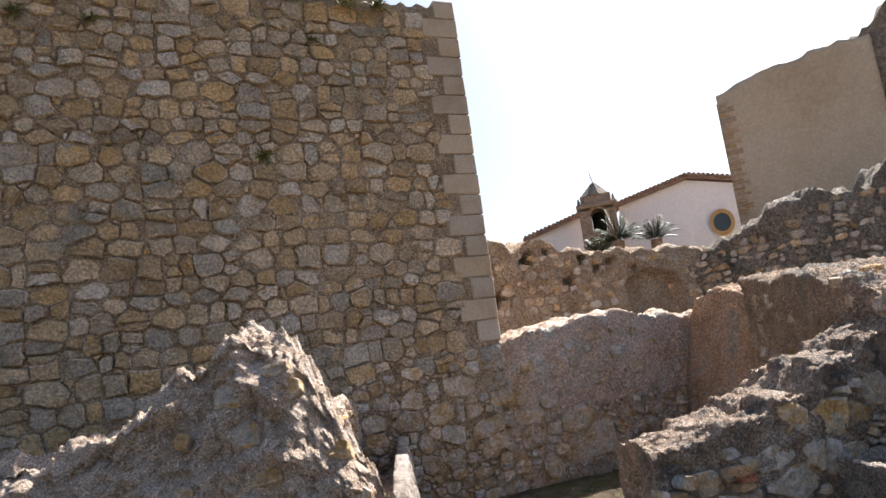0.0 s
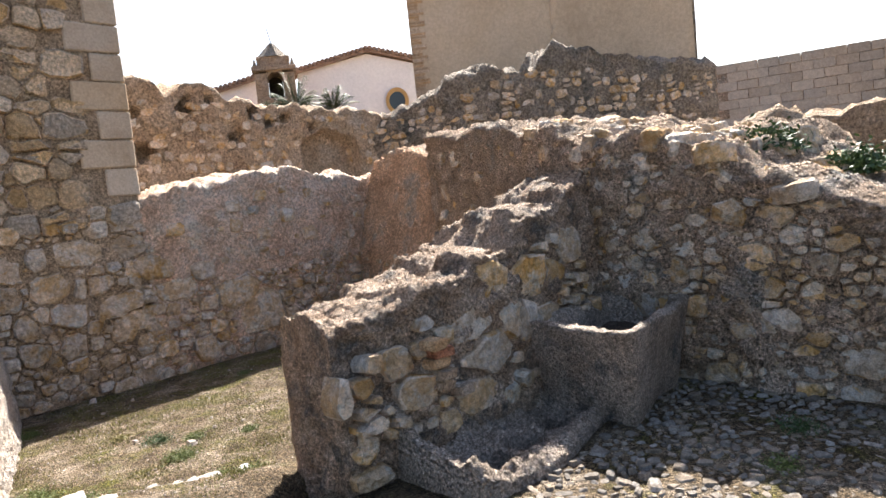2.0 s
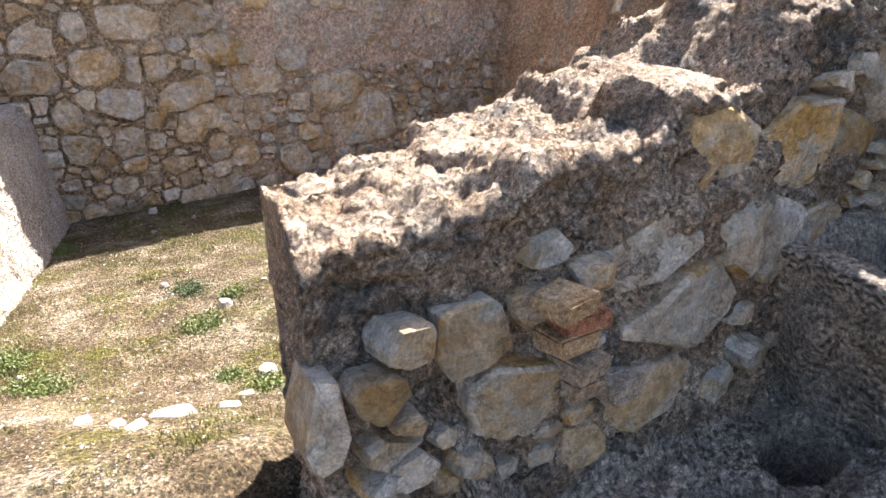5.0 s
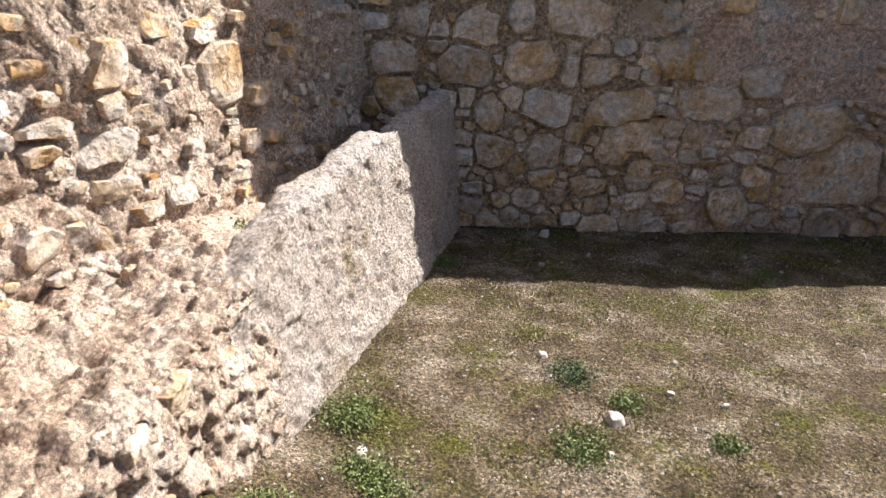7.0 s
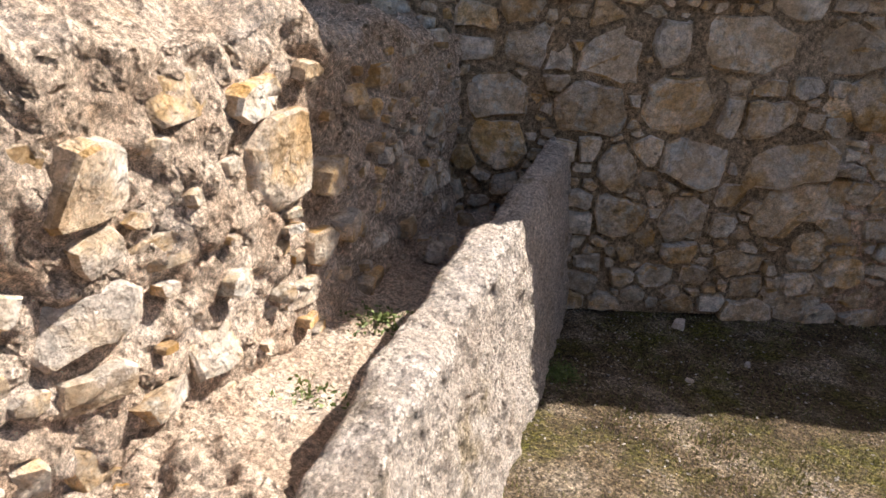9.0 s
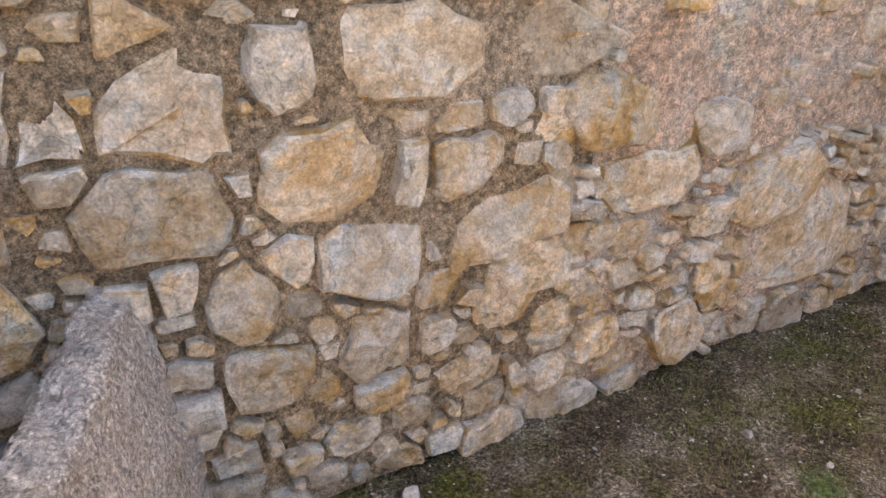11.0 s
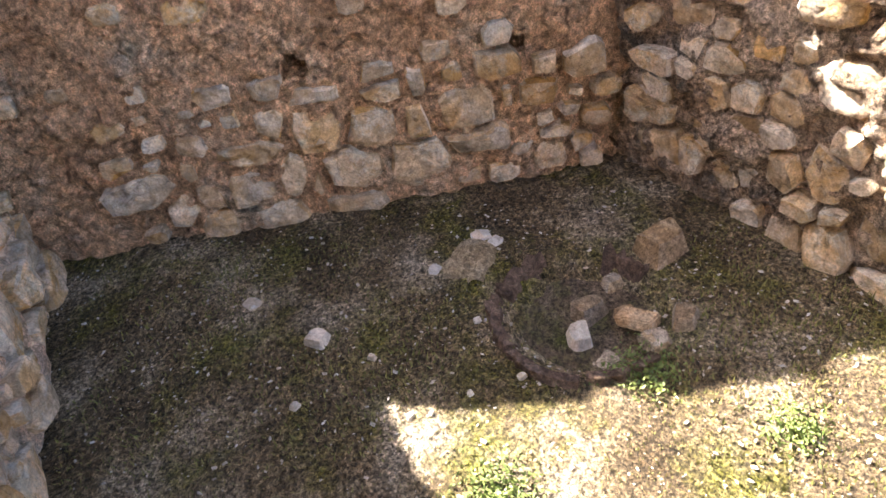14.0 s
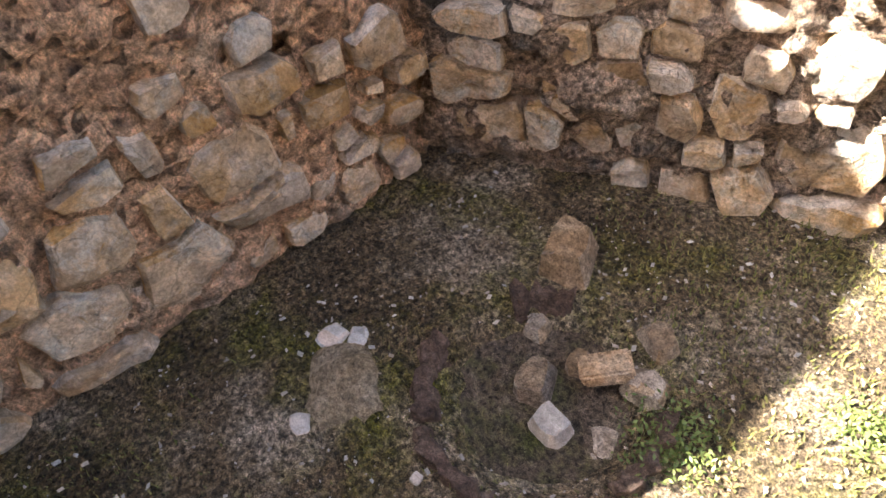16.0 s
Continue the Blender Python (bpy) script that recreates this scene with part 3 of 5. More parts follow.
# right wall of the room, carried on as the yard's end wall
RF = [(3.57, 10.75), (3.66, 9.5), (3.74, 8.6), (3.82, 8.3)]
RB = [(4.9, 10.75), (4.95, 9.5), (5.0, 8.6), (5.05, 8.3)]
right_wall = loft_wall("wall_east", RF, RB, [(0, -0.1), (1, -0.1)], [(0, 2.25), (0.25, 2.44), (0.42, 2.34), (0.6, 2.24), (1, 2.28)], M_RED, step=0.026, amp=0.03, size=0.22, seed=6.0, top_amp=0.12, fine=0.028, setback=0.42, dent=lambda s, z: 0.14 if (s - 1.26) ** 2 + (z - 0.61) ** 2 < 0.0012 or (s - 2.0) ** 2 + (z - 0.54) ** 2 < 0.0014 else 0.0)
tagged(right_wall, "thick ruined wall with crumbling reddish earth plaster", "wall", kind="structure")
YF = [(3.7, 8.3), (3.38, 5.1), (3.55, 4.58), (3.74, 3.92), (3.88, 3.57), (4.4, 2.0), (5.2, -0.5)]
YB = [(5.2, 8.3), (5.1, 5.6), (5.15, 5.0), (5.3, 4.3), (5.5, 3.9), (6.0, 2.4), (6.8, 0.0)]
yard_wall = loft_wall("wall_yard", YF, YB, [(0, 0.2), (1, 0.2)], [(0, 2.39), (0.26, 2.18), (0.35, 2.0), (0.39, 1.96), (0.44, 1.86), (0.47, 1.66), (0.51, 1.53), (0.53, 1.43), (0.62, 1.3), (0.8, 1.2), (1, 1.15)], M_MORTAR, step=0.035, amp=0.05, size=0.25, seed=7.0, top_amp=0.10, fine=0.035)
tagged(yard_wall, "broad rubble wall with a crumbled sloping top", "wall", kind="structure")

# dividing wall with the trough, and the low mass behind it that closes the room
DF = [(1.21, 4.43), (1.76, 4.54), (2.4, 4.74), (3.4, 5.15)]
DB = [(1.13, 5.03), (1.5, 5.22), (1.86, 5.42), (3.35, 5.8)]
DTOP = [(0, 1.18), (0.10, 1.18), (0.20, 1.18), (0.215, 1.24), (0.33, 1.25), (0.40, 1.27), (0.415, 1.35), (0.54, 1.37), (0.58, 1.46), (0.60, 1.55), (0.80, 1.58), (0.82, 1.66), (1, 1.76)]
divider = loft_wall("divider", DF, DB, [(0, 0), (1, 0)], DTOP, M_CORE, step=0.0125, amp=0.042, size=0.20, seed=9.0, top_amp=0.05, fine=0.024, lean=0.10, top_round=0.05, cap=True)
tagged(divider, "ruined rubble dividing wall with weathered lime core", "wall", kind="structure")
SF = [(3.8, 8.38), (2.74, 7.69), (2.5, 7.2)]
SB = [(4.0, 7.0), (3.6, 6.6), (3.4, 6.3)]
south_wall = loft_wall("wall_south", SF, SB, [(0, -0.1), (1, -0.1)], [(0, 1.35), (0.3, 1.1), (0.75, 0.72), (1, 0.5)], M_CORE, step=0.022, amp=0.05, size=0.2, seed=10.0, top_amp=0.10, fine=0.03)
tagged(south_wall, "collapsed rubble wall of rough stones closing the room", "wall", kind="structure")

# partition: thin low wall
PF = [(-0.68, 8.9), (-0.60, 8.0), (-0.54, 6.9), (-0.49, 6.3), (-0.44, 5.85)]
PB = [(-0.79, 8.85), (-0.73, 8.0), (-0.68, 6.9), (-0.65, 6.35), (-0.62, 5.9)]
partition = loft_wall("partition", PF, PB, [(0, -0.1), (1, -0.1)], [(0, 0.98), (0.5, 0.92), (0.72, 0.87), (0.85, 0.77), (0.93, 0.66), (1, 0.55)], M_FINE, step=0.014, amp=0.02, size=0.2, seed=11.0, top_amp=0.04, fine=0.012, top_round=0.02, lean=0.11)
tagged(partition, "thin low partition wall with coarse pale render", "wall", kind="structure")

# left wall and rock mass
WF = [(-1.24, 8.66), (-1.14, 7.6), (-1.10, 7.1), (-1.09, 6.3), (-1.16, 5.7), (-2.6, 4.9), (-4.6, 4.5)]
WB = [(-3.0, 8.0), (-3.0, 7.4), (-2.6, 6.9), (-2.5, 6.6), (-2.6, 6.3), (-3.2, 6.0), (-4.8, 5.6)]
left_wall = loft_wall("wall_west", WF, WB, [(0, 0), (1, 0)], [(0, 1.5), (0.2, 1.6), (0.3, 1.7), (0.38, 1.7), (0.44, 1.6), (0.5, 1.3), (0.65, 1.25), (1, 1.1)], M_LIME, step=0.026, amp=0.035, size=0.24, seed=13.0, top_amp=0.14, fine=0.026)
tagged(left_wall, "crumbling sunlit rubble wall with loose stones", "wall", kind="structure")

# low rubble retaining edge that carries the partition on towards the entrance
KF = [(-0.50, 6.28), (-0.42, 5.85), (-0.35, 5.5), (-0.34, 5.1), (-0.7, 4.6)]
KB = [(-1.25, 6.5), (-1.3, 6.2), (-1.35, 6.0), (-1.4, 5.6), (-1.6, 5.3)]
kerb = loft_wall("retaining_wall", KF, KB, [(0, 0), (1, 0)], [(0, 0.74), (0.15, 0.70), (0.3, 0.64), (0.6, 0.60), (1, 0.52)], M_LIME, step=0.015, amp=0.045, size=0.16, seed=15.0, top_amp=0.07, fine=0.03, lean=0.13)
tagged(kerb, "low pale rubble retaining wall with pitted lime mortar", "wall", kind="structure")
fill = loft_wall("rubble_fill", [(-0.62, 6.1), (-0.68, 7.0), (-0.74, 8.0), (-0.8, 8.85)], [(-1.55, 6.1), (-1.6, 7.0), (-1.55, 8.0), (-1.45, 8.7)], [(0, 0.1), (1, 0.1)], [(0, 0.68), (0.3, 0.64), (1, 0.54)], M_LIME, step=0.03, amp=0.02, size=0.2, seed=16.0, top_amp=0.05, fine=0.02)
tagged(fill, "pale sandy rubble fill behind the partition", "rubble", kind="structure")

# the ruined end of the west wall beside the entrance
OF = [(-3.8, 4.6), (-0.2, 4.6)]
OB = [(-3.8, 5.7), (-1.3, 5.4), (-0.3, 4.85)]
crag = loft_wall("wall_crag", OF, OB, [(0, 0.1), (1, 0.1)], [(0, 1.5), (0.28, 1.6), (0.44, 1.72), (0.52, 2.05), (0.60, 2.2), (0.66, 2.24), (0.74, 2.2), (0.77, 1.98), (0.83, 1.6), (0.90, 1.2), (0.965, 0.85), (1, 0.5)], M_LIME, step=0.02, amp=0.17, size=0.34, seed=41.0, top_amp=0.12, fine=0.04, top_round=0.08, setback=0.38)
tagged(crag, "jagged broken wall end of lime mortar and rubble", "wall", kind="structure")


# ---- stones of the walls: middle along the wall, height, width, height of each ----
BACK_A = [(-1.46, 1.61, 0.27, 0.12), (-1.2, 1.63, 0.24, 0.06), (-1.65, 1.42, 0.15, 0.21), (-1.37, 1.43, 0.34, 0.27), (-1.08, 1.47, 0.18, 0.23), (-0.74, 1.49, 0.59, 0.32), (-0.2, 1.51, 0.5, 0.23), (0.04, 1.25, 0.48, 0.27), (-1.44, 1.15, 0.4, 0.28), (-0.99, 1.19, 0.41, 0.3), (-0.72, 1.14, 0.14, 0.22), (-0.51, 1.15, 0.33, 0.19), (-0.37, 0.95, 0.57, 0.33), (-0.86, 0.9, 0.38, 0.26), (0.28, 0.95, 0.45, 0.23), (0.64, 1.12, 0.28, 0.19), (1.05, 0.79, 0.63, 0.35), (0.66, 0.73, 0.25, 0.16), (1.34, 0.5, 0.65, 0.52), (-1.44, 0.94, 0.12, 0.15), (-1.25, 0.85, 0.24, 0.25), (-0.3, 0.63, 0.38, 0.34), (-1.21, 0.57, 0.25, 0.24), (-0.87, 0.57, 0.25, 0.29)]
BACK_B = [(-1.11, 0.94, 0.15, 0.16), (0.55, 0.22, 0.29, 0.3), (-0.5, 0.33, 0.28, 0.16), (-0.85, 0.39, 0.19, 0.12), (-0.78, 1.32, 0.25, 0.1), (-0.54, 1.3, 0.18, 0.09), (1.33, 0.08, 0.25, 0.26), (-1.64, 1.28, 0.12, 0.09), (-0.17, 1.12, 0.19, 0.1), (0.22, 0.74, 0.18, 0.13), (-0.29, 1.14, 0.14, 0.1), (-1.06, 0.47, 0.13, 0.15), (-0.74, 0.25, 0.14, 0.12), (0.08, 0.32, 0.25, 0.17), (-0.64, 0.55, 0.13, 0.14), (-1.14, 0.39, 0.11, 0.16), (-2.06, 1.58, 0.23, 0.12), (-1.79, 1.44, 0.25, 0.21), (-1.93, 1.19, 0.33, 0.23), (-1.91, 0.93, 0.28, 0.27), (-2.18, 1.11, 0.13, 0.17), (-2.08, 1.42, 0.24, 0.11), (-1.55, 1.62, 0.26, 0.06)]
EAST_A = [(0.43, 0.24, 0.28, 0.14), (0.55, 0.13, 0.12, 0.14), (0.66, 0.05, 0.16, 0.13), (0.68, 0.18, 0.09, 0.12), (0.84, 0.19, 0.18, 0.14), (1.0, 0.2, 0.12, 0.18), (1.08, 0.17, 0.05, 0.14), (1.23, 0.18, 0.23, 0.18), (1.47, 0.15, 0.25, 0.22), (0.88, 0.03, 0.26, 0.15), (1.2, 0.05, 0.23, 0.09), (1.13, 0.38, 0.2, 0.18), (0.98, 0.43, 0.1, 0.11), (1.32, 0.34, 0.18, 0.16), (1.49, 0.33, 0.08, 0.14), (1.39, 0.47, 0.15, 0.07), (1.38, 0.55, 0.13, 0.06), (1.14, 0.51, 0.19, 0.08), (1.01, 0.56, 0.12, 0.08), (1.5, 0.48, 0.07, 0.1), (0.89, 0.33, 0.27, 0.1), (0.64, 0.3, 0.05, 0.09), (1.69, 0.21, 0.24, 0.1)]
EAST_B = [(1.82, 0.36, 0.05, 0.08), (2.09, 0.45, 0.15, 0.12), (1.96, 0.46, 0.09, 0.09), (1.79, 0.5, 0.16, 0.1), (1.66, 0.75, 0.1, 0.11), (0.85, 0.86, 0.15, 0.08), (1.86, 0.14, 0.09, 0.05), (2.04, 0.28, 0.08, 0.05), (1.96, 0.09, 0.13, 0.12), (2.14, 0.22, 0.11, 0.07), (2.08, 0.12, 0.09, 0.07), (1.93, 0.36, 0.14, 0.1), (1.67, 0.35, 0.2, 0.15), (1.24, 0.61, 0.05, 0.05), (1.98, 0.54, 0.07, 0.07)]
INNER = [(0.17, 0.46, 0.18, 0.07), (0.4, 0.42, 0.11, 0.13), (0.14, 0.25, 0.19, 0.15), (0.37, 0.3, 0.07, 0.08), (0.4, 0.24, 0.08, 0.09), (0.52, 0.33, 0.12, 0.1), (0.56, 0.17, 0.07, 0.07), (0.58, 0.01, 0.09, 0.13), (0.72, 0.02, 0.12, 0.12), (0.83, 0.39, 0.09, 0.1), (0.8, 0.3, 0.12, 0.21), (1.02, 0.16, 0.22, 0.2), (0.98, 0.43, 0.11, 0.16), (0.85, 0.06, 0.14, 0.13), (1.05, 0.02, 0.21, 0.11), (0.33, 0.15, 0.12, 0.12), (0.2, 0.13, 0.23, 0.18), (0.67, 0.25, 0.09, 0.1), (0.51, 0.44, 0.12, 0.09)]
OUTER = [(-0.22, 1.17, 0.3, 0.24), (0.21, 1.21, 0.3, 0.31), (0.51, 1.2, 0.3, 0.23), (0.3, 1.01, 0.33, 0.17), (0.41, 0.81, 0.39, 0.21), (0.93, 1.17, 0.45, 0.26), (0.97, 0.93, 0.28, 0.14), (0.78, 0.93, 0.23, 0.27), (1.34, 1.32, 0.27, 0.22), (-0.02, 0.96, 0.21, 0.09), (0.3, 0.63, 0.34, 0.19), (1.06, 1.16, 0.26, 0.18), (0.67, 0.96, 0.21, 0.19), (0.1, 0.99, 0.18, 0.09), (-0.57, 0.86, 0.09, 0.19), (-0.13, 0.76, 0.21, 0.16)]
WEST = [(2.07, 1.48, 0.21, 0.1), (1.82, 1.44, 0.23, 0.09), (1.74, 1.25, 0.27, 0.28), (2.36, 1.35, 0.2, 0.16), (2.49, 1.39, 0.14, 0.12), (2.64, 1.36, 0.13, 0.06), (2.36, 1.21, 0.12, 0.09), (2.77, 1.25, 0.12, 0.06), (2.61, 1.17, 0.19, 0.06), (2.41, 1.07, 0.26, 0.12), (2.19, 1.14, 0.15, 0.1), (2.64, 1.08, 0.13, 0.07), (2.41, 0.74, 0.16, 0.19), (2.7, 0.79, 0.16, 0.14), (2.04, 0.83, 0.23, 0.13), (2.41, 0.92, 0.17, 0.08), (1.55, 0.93, 0.15, 0.12), (1.35, 0.94, 0.16, 0.1), (2.78, 1.15, 0.08, 0.06), (2.24, 0.8, 0.2, 0.07), (2.58, 0.78, 0.09, 0.11), (1.63, 0.81, 0.21, 0.1), (2.83, 1.06, 0.1, 0.06)]


def free_of(cells, s, z, w, h, k=0.42):
    return all(abs(s - a) > (w + c) * k or abs(z - b) > (h + d) * k for a, b, c, d in cells)


def fill_small(rnd, taken, s0, s1, z0, z1, count, wr, hr, k=0.45):
    """Small stones thrown between the large ones."""
    out = []
    for _ in range(count * 22):
        w = rnd.uniform(*wr)
        c = (rnd.uniform(s0, s1), rnd.uniform(z0, z1), w, w * rnd.uniform(*hr))
        if free_of(taken + out, *c, k):
            out.append(c)
        if len(out) >= count:
            break
    return out


rs = random.Random(11)
BN, BT = (0.385, -0.923), (0.923, 0.385)
back_all = BACK_A + BACK_B
tower_low = [c for c in back_all if c[0] < 0.1]
wall_low = [c for c in back_all if c[0] >= 0.1]
TO = (TOWER_X, 9.47)
back_at = straight(TO, BT, BN)
gap_m = fill_small(rs, tower_low, -2.5, -0.02, 0.05, 1.78, 70, (0.13, 0.3), (0.45, 0.8), 0.44)
gap_t = fill_small(rs, tower_low + gap_m, -2.5, -0.02, 0.05, 1.7, 150, (0.05, 0.13), (0.5, 1.0), 0.44)
pack(tower, back_at, tower_low + gap_m + gap_t, rs, M_STONE, proud=(0.008, 0.06), depth=0.13, gap=0.02, grow=1.06, tilt=0.1, fine=True, square=0.5)
gap_l = fill_small(rs, wall_low, 0.0, 3.4, 0.03, 0.8, 90, (0.1, 0.3), (0.45, 0.85), 0.47)
gap_k = fill_small(rs, wall_low + gap_l, 0.0, 3.4, 0.03, 1.0, 110, (0.04, 0.1), (0.5, 0.95), 0.5)
gap_h = fill_small(rs, wall_low + gap_l, 0.0, 3.4, 1.0, 2.0, 30, (0.05, 0.2), (0.5, 0.95), 0.8)
pack(low_wall, back_at, wall_low + gap_l + gap_k + gap_h, rs, M_STONE, proud=(0.02, 0.075), depth=0.13, gap=0.016, grow=1.06, tilt=0.12, fine=True, square=0.4)

# tower courses, and its ashlar corner
cells = course_cells(rs, 9.0, 7.2, 0.15, 0.29, 0.16, 0.46, 0.0, 0.0, 0.0)
cells = [(s + rs.uniform(-.03, .03), z + rs.uniform(-.022, .022), w, h) for s, z, w, h in cells]
chink = fill_small(rs, cells, 0, 9.0, 0, 7.2, 260, (0.05, 0.11), (0.5, 1.2), 0.36)
pack(tower, along_wall(TF, TB), cells + chink, rs, M_TSTONE, proud=(0.015, 0.065), depth=0.12, gap=0.024, dome=0.018, limit=180, near=(0.2, 8.5, 2.4), grow=1.1, square=0.72, tilt=0.06,
     keep=lambda s, z: not (s > 9 - 2.5 and z < 1.78) and 0.1 < s < 8.92 - (0.48 if z > 2.0 else 0.0) and z < 7.0)


def ashlar(w, h, d, seed):
    rnd = random.Random(seed)
    bm = bmesh.new()
    bmesh.ops.create_cube(bm, size=1.0)
    for v in bm.verts:
        v.co.x, v.co.y, v.co.z = v.co.x * w + rnd.uniform(-.006, .006), v.co.y * d, v.co.z * h + rnd.uniform(-.005, .005)
    bmesh.ops.bevel(bm, geom=bm.edges[:], offset=0.014, segments=1, affect="EDGES")
    me = bpy.data.meshes.new("quoin")
    bm.to_mesh(me)
    bm.free()
    me.materials.append(M_QUOIN)
    return me


z, k = 2.05, 0
short, long_ = [ashlar(0.34, 0.29, 0.5, 21 + i) for i in range(2)], [ashlar(0.56, 0.29, 0.5, 31 + i) for i in range(2)]
while z < 6.9:
    me = (short, long_)[k % 2][(k // 2) % 2]
    w = (0.34, 0.56)[k % 2]
    q = new("quoin", me)
    q.parent = tower
    p = on_back(0.03 - w / 2, z + 0.15, 0.03 - 0.25)
    q.matrix_basis = Matrix.Translation(p) @ Matrix.Rotation(math.atan2(0.385, 0.923), 4, "Z")
    z += 0.302
    k += 1
for i in range(7):
    w = (0.42, 0.3)[i % 2]
    q = stone_at(tower, BIG, rs, Vector(on_back(0.05 - w / 2, 0.17 + i * 0.27, -0.04)), along, back_n, w, 0.26, 0.16)

# dry tufts growing out of the tower
def tuft(name, pos, rnd, material, blades=60, size=0.16, out=Vector((0, 0, 1)), spread=0.9, wide=0.012):
    verts, faces = [], []
    for _ in range(blades):
        d = (out + Vector((rnd.uniform(-1, 1), rnd.uniform(-1, 1), rnd.uniform(-.6, 1))) * spread).normalized()
        L = size * rnd.uniform(0.4, 1.0)
        side = d.cross(Vector((rnd.uniform(-1, 1), rnd.uniform(-1, 1), rnd.uniform(-1, 1)))).normalized() * wide * rnd.uniform(0.5, 1.2)
        o = Vector((rnd.uniform(-1, 1), rnd.uniform(-1, 1), 0)) * size * 0.22
        mid = o + d * L * 0.55 + Vector((0, 0, 0.03 * L))
        tip = o + d * L + Vector((0, 0, -0.18 * L))
        k = len(verts)
        verts += [tuple(o - side * .5), tuple(o + side * .5), tuple(mid + side), tuple(mid - side), tuple(tip)]
        faces += [(k, k + 1, k + 2, k + 3), (k + 3, k + 2, k + 4)]
    ob = part(name, (verts, faces), material)
    ob.location = pos
    return ob


for s, z, sz, m in ((-3.0, 4.75, 0.22, M_DRY), (-4.9, 6.5, 0.2, M_DRY), (-5.7, 6.55, 0.2, M_DRY), (-2.2, 6.4, 0.16, M_DRY), (-6.6, 6.2, 0.3, M_DRY), (-1.7, 6.95, 0.35, M_DRY), (-1.2, 7.0, 0.3, M_DRY), (-2.3, 7.1, 0.3, M_DRY)):
    tagged(tuft("wall_plant", on_back(s, z, 0.02), rs, m, 70, sz, Vector((0.385, -0.923, -0.2)), 1.0), "dry brown tuft of weeds rooted in the wall", "plant", "weeds on the tower")

# east wall of the room
en = (-0.997, -0.076)
E_ALL = EAST_A + EAST_B[:-2]
gap_e = fill_small(rs, E_ALL, 0.35, 2.2, 0.03, 0.6, 28, (0.05, 0.14), (0.5, 0.9), 0.46)
gap_u = fill_small(rs, E_ALL, 0.1, 2.2, 0.62, 0.98, 12, (0.04, 0.13), (0.5, 0.9), 0.9)
holes = [(1.24, 0.61), (1.98, 0.54)]
pack(right_wall, straight((3.552, 10.6), (0.076, -0.997), en), E_ALL + gap_e + gap_u, rs, M_STONE, proud=(-0.01, 0.01), depth=0.08, gap=0.03, grow=1.0, tilt=0.07, fine=True, square=0.4, keep=lambda s, z: all((s - a) ** 2 + (z - b) ** 2 > 0.006 for a, b in holes))

# inner face of the dividing wall
iw = Vector((2.74 - 3.78, 7.69 - 8.36)).normalized()
inn = (iw.y, -iw.x)
if inn[1] < 0:
    inn = (-inn[0], -inn[1])
gap_i = fill_small(rs, INNER, 0.05, 1.25, 0.05, 0.8, 34, (0.06, 0.16), (0.5, 0.9), 0.46)
pack(south_wall, straight((3.76, 8.4), iw, inn), INNER + gap_i, rs, M_STONE, proud=(-0.035, 0.012), depth=0.1, gap=0.018, grow=1.1, tilt=0.12, fine=True)
# outer face of the dividing wall
ow = Vector((2.4 - 1.76, 0.2)).normalized()
on_ = (ow.y, -ow.x)
gap_o = fill_small(rs, OUTER, -0.5, 1.5, 0.55, 1.4, 60, (0.06, 0.2), (0.5, 0.9), 0.48)
outer_at = straight((1.76, 4.54), ow, on_)
pack(divider, lambda s, z: (outer_at(s, z)[0] + Vector((on_[0], on_[1], 0)) * 0.10 * (1 - z / 1.3), outer_at(s, z)[1], outer_at(s, z)[2]), OUTER + gap_o, rs, M_STONE, proud=(0.0, 0.04), depth=0.14, gap=0.018, grow=1.06, tilt=0.16, fine=True, keep=lambda s, z: z < 1.12 + 0.28 * s)
# squarish stones stacked in the free end
for i, (z, w, h) in enumerate(((0.30, 0.20, 0.12), (0.44, 0.22, 0.10), (0.56, 0.15, 0.09), (0.67, 0.17, 0.08))):
    p = Vector((1.32 + 0.02 * (i % 2), 4.42 - 0.07 * (1 - z), z))
    stone_at(divider, BIG, rs, p, Vector((0.97, 0.24, 0)), Vector((0.24, -0.97, 0)), w, h, 0.16, rs.uniform(-.1, .1))
for u, v, w, d, h in ((0.27, 0.12, .30, .16, .13), (0.22, 0.5, .2, .16, .09), (0.46, 0.25, .34, .3, .17), (0.50, 0.7, .2, .24, .12), (0.66, 0.2, .3, .22, .17), (0.64, 0.62, .24, .2, .14), (0.74, 0.3, .22, .2, .14), (0.85, 0.25, .3, .22, .16), (0.93, 0.5, .26, .2, .15), (0.10, 0.35, .16, .14, .08), (0.05, 0.7, .14, .14, .08)):
    f, b = lerp_path(DF, u), lerp_path(DB, u)
    p = Vector((f[0] + (b[0] - f[0]) * v, f[1] + (b[1] - f[1]) * v, table(DTOP, u) - 0.02))
    a = rs.uniform(-0.4, 0.4) + 0.3
    stone_at(divider, CORES, rs, p, Vector((math.cos(a), math.sin(a), 0)), (Vector((0, 0, 1)) + Vector((rs.uniform(-.3, .3), rs.uniform(-.3, .3), 0))).normalized(), w, d, h)


